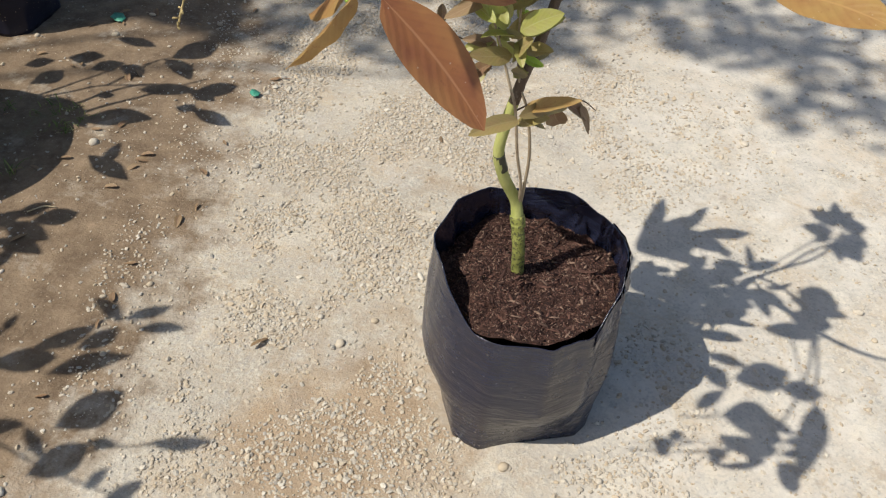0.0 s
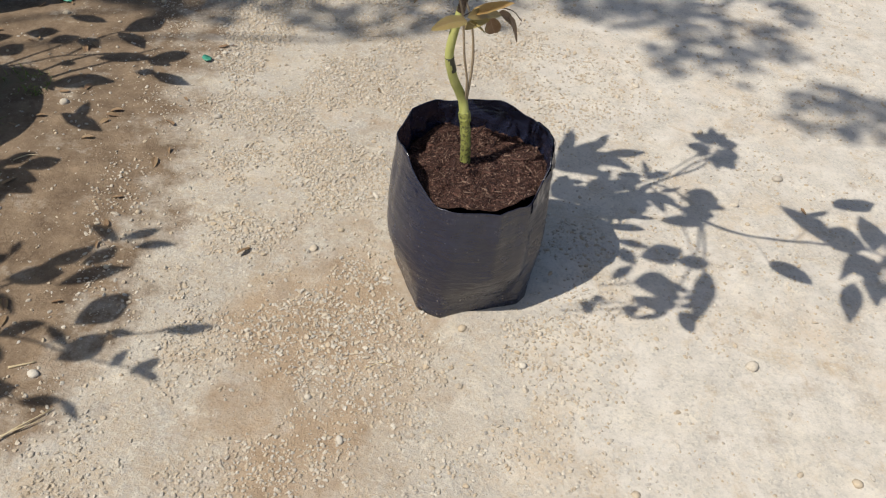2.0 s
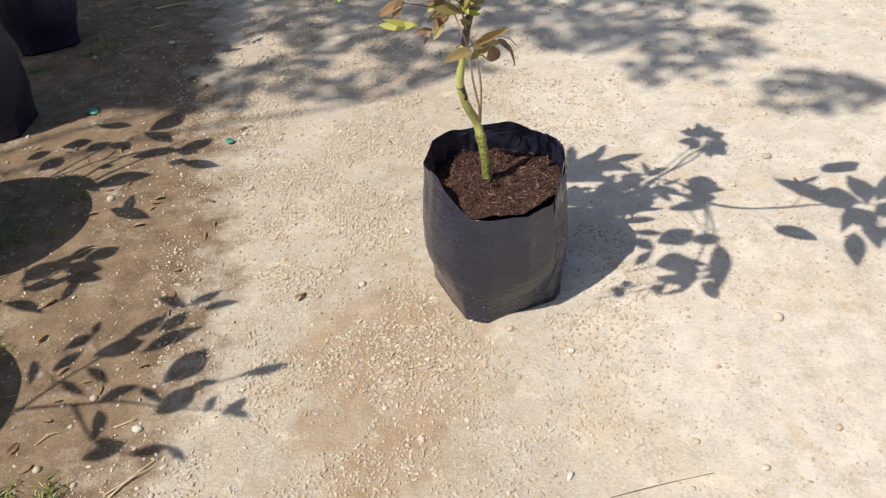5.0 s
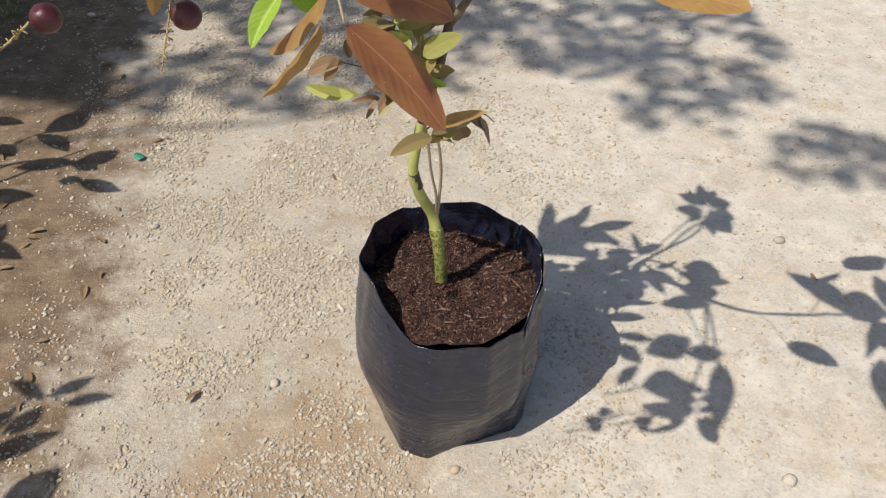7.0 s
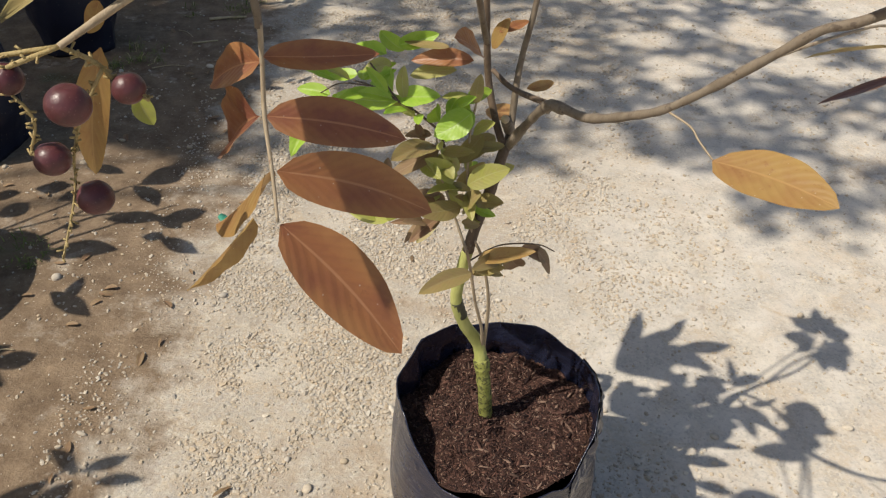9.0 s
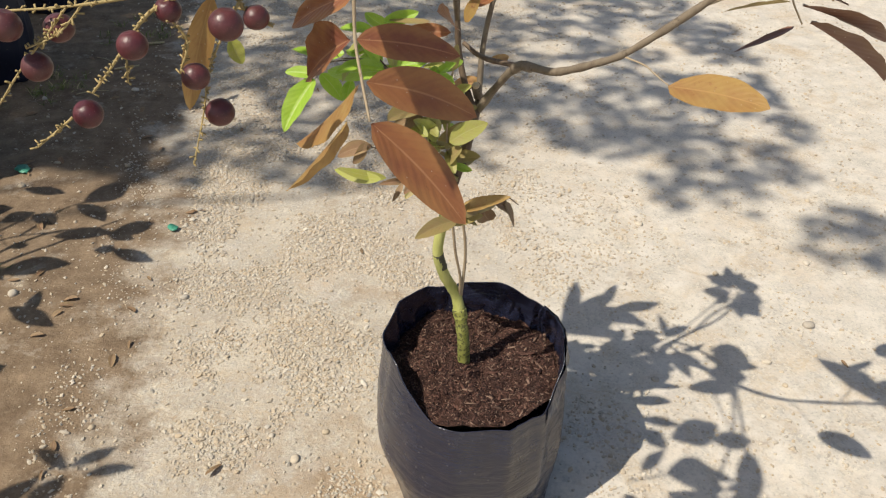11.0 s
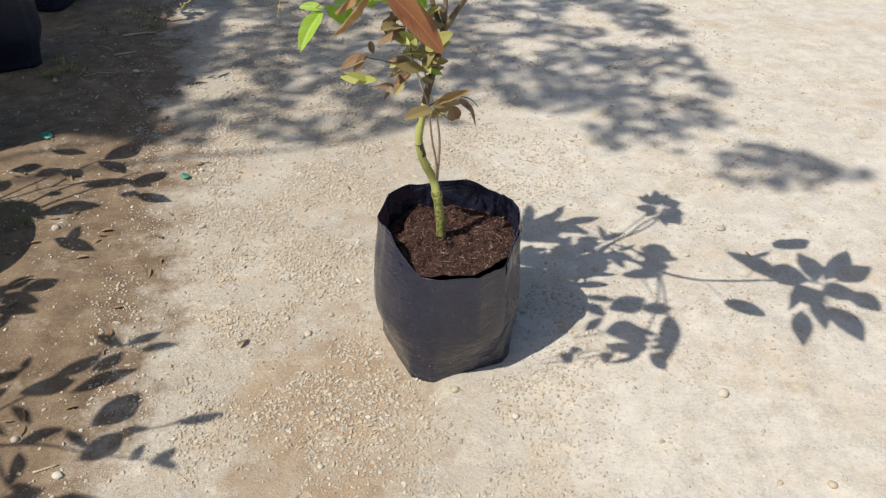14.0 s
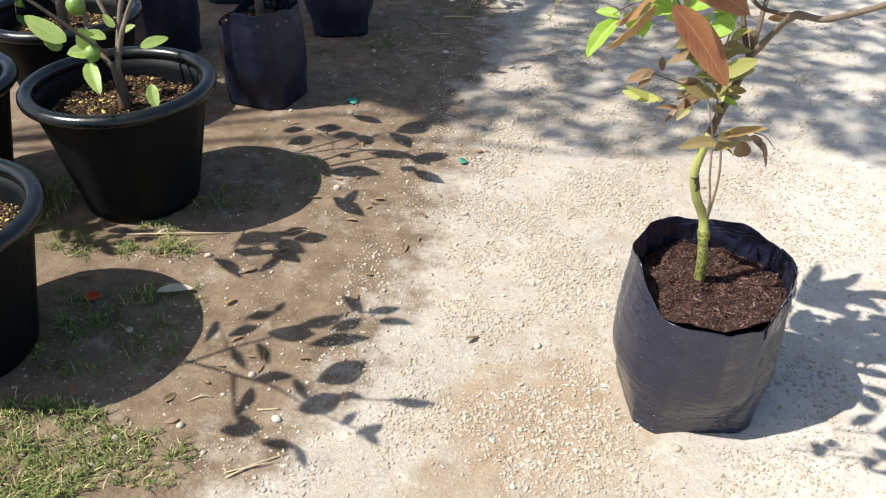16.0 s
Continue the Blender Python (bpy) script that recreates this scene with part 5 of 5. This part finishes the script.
for k, p in enumerate(BAGS):
    x, y = p[0], p[1]
    potted_shrub(p, "leafy green sapling in a dark grow bag", [[(x - 0.03, y + 0.03, 0.55), (x - 0.06, y + 0.06, 0.85), (x - 0.04, y + 0.10, 1.15)], [(x - 0.05, y + 0.03, 0.50), (x - 0.16, y + 0.06, 0.70), (x - 0.24, y + 0.05, 0.88)], [(x + 0.02, y + 0.05, 0.60), (x - 0.02, y + 0.20, 0.80), (x + 0.0, y + 0.28, 0.98)]], 2, "shade", 35 + k)


# ---- a shade tree beside the yard ----
def shade_tree():
    rng = random.Random(5)
    foot = Vector((-4.9, -0.4, 0.0))
    t = thing("shade_tree", foot, "tall tree with an open leafy crown over the yard", "tree")
    stem("trunk", [foot - Vector((0, 0, 0.1)), foot + Vector((0.05, 0.05, 1.8)), foot + Vector((0.2, 0.2, 3.9))], 0.12, 0.085, GREY_BARK, t, "", 14, 8)
    top = foot + Vector((0.2, 0.2, 3.85))
    tips = [(-3.8, 0.5, 4.9), (-3.0, 0.7, 5.0), (-2.4, 0.9, 5.0), (-3.4, 1.2, 5.0), (-2.6, 1.6, 5.0), (-4.2, 1.1, 4.9), (-3.8, 2.0, 5.0)]
    for q in tips:
        q = Vector(q)
        stem("limb", [top, top.lerp(q, 0.35) + Vector((rng.uniform(-0.2, 0.2), rng.uniform(-0.2, 0.2), 0.35)), top.lerp(q, 0.7) + Vector((rng.uniform(-0.2, 0.2), rng.uniform(-0.2, 0.2), 0.1)), q], 0.016, 0.004, GREY_BARK, t, "", 8)
    # leaves cluster on twigs, with gaps that let the sun through
    gaps = [(-0.61, 2.9, 0.13), (-0.22, 2.74, 0.09), (0.61, 3.39, 0.10), (1.16, 2.93, 0.09), (0.94, 3.78, 0.12), (-0.94, 3.71, 0.12), (0.2, 3.1, 0.08), (0.0, 3.6, 0.1)]
    vs, fs = [], []
    for k in range(32000):
        gx, gy, z = rng.uniform(-3.4, 1.7) if k < 15500 else rng.uniform(-2.8, -0.75), rng.uniform(2.05, 6.2), rng.uniform(4.5, 5.4)
        d = noise.noise(Vector((gx * 2.2, gy * 2.2, 3.3))) + 0.7 * noise.noise(Vector((gx * 6.5, gy * 6.5, 8.1)))
        front = 2.50 + 0.08 * math.sin(gx * 7) + (0.28 if 0.45 < gx < 0.75 else 0) - (0.08 if 0.75 < gx < 1.12 else 0)
        need = -0.2 if gx > 0.35 else -0.38
        if gx < -0.55:
            front, need = 2.40 + 0.06 * (gx < -0.8), -0.45
        if gx < -0.8:
            need = -0.9
        blob_edge = math.hypot((gx - 1.31) / 1.25, gy - 2.29) < 0.17 + 0.14 * noise.noise(Vector((gx * 6, gy * 6, 1.0)))
        rim = 0.5 * noise.noise(Vector((gx * 1.1, gy * 1.1, 7.7)))
        if not blob_edge and math.hypot((gx + 0.9) / 2.4, (gy - 3.9) / 2.0) > 1.25 + rim:
            continue
        if not blob_edge and (gy < front or gx > 1.34 + 0.22 * noise.noise(Vector((gx * 3, gy * 3.5, 2.0))) or d < need or (gx > 1.1 and gy < 2.6 and d < 0.1)):
            continue
        if any(math.hypot(gx - a, gy - b) < r for a, b, r in gaps):
            continue
        c = Vector((gx - 0.61 * z, gy - 0.43 * z, z))
        a = rng.uniform(0, math.tau)
        x = Vector((math.cos(a), math.sin(a), rng.uniform(-0.6, 0.2))).normalized()
        y = x.cross(Vector((rng.uniform(-0.6, 0.3), rng.uniform(-0.5, 0.3), 1))).normalized()
        s, w = rng.uniform(0.05, 0.09), rng.uniform(0.016, 0.026)
        k = len(vs)
        vs += [c - x * s * 0.5, c - x * s * 0.15 + y * w, c + x * s * 0.2 + y * w * 0.9, c + x * s * 0.5, c + x * s * 0.2 - y * w * 0.9, c - x * s * 0.15 - y * w]
        fs.append((k, k + 1, k + 2, k + 3, k + 4, k + 5))
    crown = from_arrays("crown", [tuple(v - foot) for v in vs], fs, GRASS, False)
    crown.parent = t
    crown.data.materials[0] = LEAVES["shade"]
    tagged(crown, "open crown of small green leaves", kind="stuff")


shade_tree()

# ---- loose stones, gravel, grass and litter ----
rng = random.Random(8)
STONE_KINDS = []
for k in range(7):
    v, f = blob(rng, rng.uniform(0.5, 0.75), 0.13, 2)
    me = bpy.data.meshes.new("stone")
    me.from_pydata(v.tolist(), [], f.tolist())
    me.materials.append(STONE)
    me.polygons.foreach_set("use_smooth", [True] * len(me.polygons))
    STONE_KINDS.append(me)


def stone(x, y, r, label="small pale stone lying on the gravel"):
    ob = new("stone", STONE_KINDS[rng.randrange(7)])
    ob.matrix_basis = Matrix.Translation((x, y, height(x, y) + 0.22 * r)) @ Euler((rng.uniform(-0.25, 0.25), rng.uniform(-0.25, 0.25), rng.uniform(0, 6.3))).to_matrix().to_4x4() @ Matrix.Diagonal((r, r, r, 1))
    tagged(ob, label, "stone", "loose stones")


for x, y, r in ((0.236, 1.254, 0.012), (0.815, 1.247, 0.014), (0.876, 1.776, 0.010), (0.704, 0.626, 0.015), (0.822, 0.94, 0.010), (0.555, 0.927, 0.008), (-0.606, 0.897, 0.008), (-0.691, 0.939, 0.009), (0.02, 0.556, 0.007), (0.31, 0.859, 0.007), (-0.101, 1.44, 0.009), (-0.156, 1.493, 0.008)):
    stone(x, y, r)
for x, y, r in ((-0.844, 1.881, 0.013), (0.685, 2.323, 0.010), (-0.081, 2.077, 0.010), (0.358, 1.181, 0.008), (-0.031, 1.048, 0.007), (1.013, 1.91, 0.012), (0.039, 1.165, 0.006), (0.39, 0.80, 0.009), (0.66, 0.86, 0.008), (0.95, 1.0, 0.012), (-1.168, 1.499, 0.013), (-0.99, 1.45, 0.013), (0.86, 0.72, 0.009), (0.56, 0.66, 0.008)):
    stone(x, y, r)
for _ in range(170):
    x, y = rng.uniform(-0.6, 1.7), rng.uniform(0.3, 3.6)
    if (x - BAG[0]) ** 2 + (y - BAG[1]) ** 2 > 0.19**2:
        stone(x, y, 0.0034 + 0.0055 * rng.random() ** 2)


for _ in range(45):
    stone(rng.uniform(-1.25, -0.5), rng.uniform(0.75, 3.2), 0.004 + 0.007 * rng.random() ** 2, "small pale stone lying on the brown dirt")


def gravel(name, count, area, sizes, keep, label):
    kinds = [blob(rng, rng.uniform(0.45, 0.8), 0.25, 1) for _ in range(8)]
    small = []
    for v, f in kinds:
        small.append((v, f))
    places, radii = [], []
    while len(places) < count:
        x, y = rng.uniform(area[0], area[1]), rng.uniform(area[2], area[3])
        if (x - BAG[0]) ** 2 + (y - BAG[1]) ** 2 < 0.15**2 or rng.random() > keep(x, y):
            continue
        r = sizes[0] + (sizes[1] - sizes[0]) * rng.random() ** 3.0
        places.append((x, y, height(x, y) + r * 0.2))
        radii.append(r)
    ob = scatter(name, small, places, radii, CHIPS, rng, False)
    return tagged(ob, label, "gravel", kind="stuff")


def chips_here(x, y):
    """More loose chips on the band left of the bag, fewer on the packed part and on dirt."""
    n = 0.5 + 0.9 * noise.noise(Vector((x * 5.5, y * 5.5, 2.2))) + 0.4 * noise.noise(Vector((x * 17, y * 17, 5.2)))
    e = float(dirt_edge(np.array(y)))
    band = math.exp(-(((x - e - 0.32) / 0.42) ** 2))
    if x < e:
        return max(0.01, (0.03 + 0.16 * (x > e - 0.2)) * n)
    clump = smoothstep(0.25, 0.75, n)
    return max(0.05, clump * (0.36 + 0.80 * band)) * (1.0 if y > 1.25 else 0.62) * (1 - 0.72 * float(smoothstep(0.3, 0.75, x)))


gravel("gravel", 56000, (-1.0, 1.5, 0.3, 2.6), (0.0009, 0.0046), chips_here, "loose crushed-stone chips over the yard")
gravel("gravel", 16000, (-1.6, 2.0, 2.6, 4.6), (0.002, 0.0062), chips_here, "loose crushed-stone chips over the yard")
gravel("gravel", 3600, (-0.6, 1.5, 2.15, 4.2), (0.003, 0.0085), chips_here, "coarser crushed stones strewn over the yard")
gravel("gravel", 5200, (-0.6, 1.0, 1.1, 2.7), (0.0028, 0.0068), chips_here, "coarser crushed stones strewn over the yard")
gravel("gravel", 1500, (-1.3, -0.4, 0.75, 3.2), (0.0012, 0.0050), lambda x, y: max(0.05, 0.5 + noise.noise(Vector((x * 6, y * 6, 1.0)))), "pale crumbs of stone strewn over the dirt")


def grass(spots, label):
    vs, fs = [], []
    for cx, cy, rx, ry, count, tall in spots:
        for c in range(count):
            if c % 14 == 0:
                a, d = rng.uniform(0, math.tau), math.sqrt(rng.random())
                ox, oy = cx + rx * d * math.cos(a), cy + ry * d * math.sin(a)
            x, y = ox + rng.gauss(0, 0.011), oy + rng.gauss(0, 0.011)
            z = height(x, y)
            lean = Vector((rng.uniform(-1, 1), rng.uniform(-1, 1), 0)) * tall * 0.9
            side = Vector((-lean.y, lean.x, 0.001)).normalized() * rng.uniform(0.0007, 0.0015)
            h = tall * rng.uniform(0.12, 0.75)
            p = Vector((x, y, z - 0.002))
            k = len(vs)
            m1, m2 = p + lean * 0.25 + Vector((0, 0, h * 0.6)), p + lean * 0.65 + Vector((0, 0, h * 0.9))
            vs += [p - side, p + side, m1 + side, m1 - side, m2 + side * 0.7, m2 - side * 0.7, p + lean + Vector((0, 0, h * 0.8))]
            fs += [(k, k + 1, k + 2, k + 3), (k + 3, k + 2, k + 4, k + 5), (k + 5, k + 4, k + 6)]
    ob = from_arrays("grass", vs, fs, GRASS, False)
    return tagged(ob, label, "grass", kind="stuff")


grass([(-0.90, 0.80, 0.16, 0.10, 1100, 0.034), (-0.70, 0.84, 0.10, 0.06, 420, 0.028), (-0.78, 0.66, 0.12, 0.09, 620, 0.034), (-0.58, 0.42, 0.07, 0.06, 80, 0.025), (-1.02, 0.70, 0.2, 0.1, 260, 0.035), (-0.72, 0.60, 0.10, 0.10, 240, 0.03), (-0.68, 0.46, 0.07, 0.10, 200, 0.03), (-0.66, 0.34, 0.06, 0.06, 100, 0.03)], "short sunlit grass with dry blades at the dirt edge")
grass([(-1.05, 1.10, 0.20, 0.16, 800, 0.035), (-0.97, 1.28, 0.08, 0.04, 140, 0.03), (-1.12, 1.62, 0.05, 0.08, 90, 0.035), (-1.22, 1.50, 0.09, 0.03, 130, 0.03), (-1.58, 1.48, 0.09, 0.08, 420, 0.07), (-1.12, 1.42, 0.10, 0.04, 160, 0.045), (-1.06, 1.74, 0.10, 0.07, 150, 0.045), (-1.30, 1.36, 0.16, 0.05, 200, 0.04), (-1.52, 1.26, 0.10, 0.12, 260, 0.045), (-1.0, 1.95, 0.12, 0.1, 120, 0.025), (-1.25, 3.0, 0.1, 0.15, 160, 0.05), (-1.15, 3.6, 0.2, 0.2, 200, 0.04)], "sparse grass growing in the shade of the pots")


def litter_leaf(x, y, size, way, tone, width, label, lift=0.006):
    o = thing("fallen_leaf", (x, y, height(x, y)), label, "leaf")
    d = Vector((math.cos(way), math.sin(way), 0.02)) * size
    b = Vector((x, y, height(x, y) + lift)) - d * 0.5
    leaf(b, b + d, width, tone, o, (rng.uniform(-0.4, 0.4), rng.uniform(-0.4, 0.4), 0.9), rng.randrange(5), "", "blade")


litter_leaf(-0.243, 1.405, 0.045, radians(62), "dry", 0.24, "curled dry brown leaf on the gravel", 0.010)
litter_leaf(-0.965, 1.285, 0.085, radians(35), "straw", 0.32, "pale dry leaf lying on the grass", 0.018)
litter_leaf(-0.825, 1.31, 0.032, radians(70), "gold", 0.45, "small yellow leaf on the dirt")
for _ in range(95):
    x, y = rng.uniform(-1.3, -0.5), rng.uniform(0.9, 3.3)
    litter_leaf(x, y, rng.uniform(0.018, 0.04), rng.uniform(0, 6.3), "dry", rng.choice((0.3, 0.4)), "small withered leaf on the dirt")
for _ in range(8):
    x, y = rng.uniform(-0.45, 1.2), rng.uniform(1.7, 3.6)
    litter_leaf(x, y, rng.uniform(0.015, 0.03), rng.uniform(0, 6.3), "dry", 0.3, "small withered leaf on the gravel")


def stick(points, r, material, label):
    o = thing("stick", points[0], label, "stick")
    stem("shaft", [(x, y, height(x, y) + r * 0.9 + dz) for x, y, dz in points], r, r * 0.6, material, o, "", 6, 4, 0.2)


stick([(0.375, 0.812, 0.0), (0.46, 0.832, 0.002), (0.565, 0.852, 0.0)], 0.0009, DARK_STICK, "thin dark dry stalk on the gravel")
stick([(-0.53, 0.86, 0.0), (-0.50, 0.90, 0.004), (-0.455, 0.955, 0.002)], 0.0022, STRAW, "pale straw lying on the dirt")
stick([(-0.54, 0.87, 0.0), (-0.49, 0.905, 0.006), (-0.46, 0.93, 0.002)], 0.0016, STRAW, "pale straw lying on the dirt")
stick([(-0.57, 1.03, 0.0), (-0.53, 1.05, 0.0)], 0.0025, STRAW, "pale straw lying on the dirt")
stick([(-1.13, 3.42, 0.0), (-1.07, 3.45, 0.002), (-1.0, 3.47, 0.0)], 0.006, STRAW, "pale straw stalk on the ground")
stick([(-1.1, 3.2, 0.0), (-1.02, 3.24, 0.0)], 0.004, STRAW, "pale straw stalk on the ground")
stick([(-1.25, 1.45, 0.0), (-1.12, 1.50, 0.006), (-1.0, 1.56, 0.0)], 0.0025, STRAW, "dry stalk beside the pot")
stick([(-0.18, 0.50, 0.0), (-0.13, 0.52, 0.0)], 0.0015, DARK_STICK, "short dark twig on the gravel")
stick([(0.06, 1.13, 0.0), (0.09, 1.145, 0.002), (0.12, 1.14, 0.0)], 0.0013, STRAW, "bent dry stalk on the gravel")


def scrap(x, y, size, material, label, category, seed):
    r2 = random.Random(seed)
    o = thing("scrap" if category == "litter" else "petal", (x, y, height(x, y)), label, category)
    bm = bmesh.new()
    n = 9
    rows = [[bm.verts.new((x + size * (i / n - 0.5), y + size * 0.45 * (j - 1) * (0.6 + 0.5 * math.sin(math.pi * i / n)) + size * 0.2 * math.sin(3.4 * i / n + seed), height(x, y) + 0.003 + size * (0.10 + 0.10 * noise.noise(Vector((i * 0.7, j * 1.1, seed)))))) for j in range(3)] for i in range(n + 1)]
    for a, b in zip(rows, rows[1:]):
        for j in range(2):
            bm.faces.new((a[j], b[j], b[j + 1], a[j + 1]))
    ext = bmesh.ops.extrude_face_region(bm, geom=bm.faces[:])
    bmesh.ops.translate(bm, vec=(0, 0, 0.0012), verts=[v for v in ext["geom"] if isinstance(v, bmesh.types.BMVert)])
    part("sheet", bm, material, o)


scrap(-1.085, 2.445, 0.045, GREEN_PLASTIC, "crumpled scrap of green plastic on the dirt", "litter", 1)
scrap(-0.565, 2.187, 0.028, GREEN_PLASTIC, "thin scrap of green plastic on the gravel", "litter", 2)
scrap(-1.14, 1.20, 0.035, RED_PETAL, "bright red fallen petal in the grass", "petal", 3)
STRAWS = [((-0.60, 0.275), (-0.412, 0.379)), ((-0.618, 0.319), (-0.47, 0.33)), ((-0.56, 0.34), (-0.46, 0.36)), ((-0.39, 0.36), (-0.27, 0.332)), ((-1.15, 2.98), (-1.05, 3.02)), ((-1.2, 3.3), (-1.12, 3.25)), ((-0.72, 1.0), (-0.68, 1.03)), ((-0.85, 1.62), (-0.80, 1.65))]
for (ax, ay), (bx, by) in STRAWS:
    stick([(ax, ay, 0.0), ((ax + bx) / 2, (ay + by) / 2 + 0.008, 0.004), (bx, by, 0.001)], 0.0016, STRAW, "thin pale straw lying on the ground")
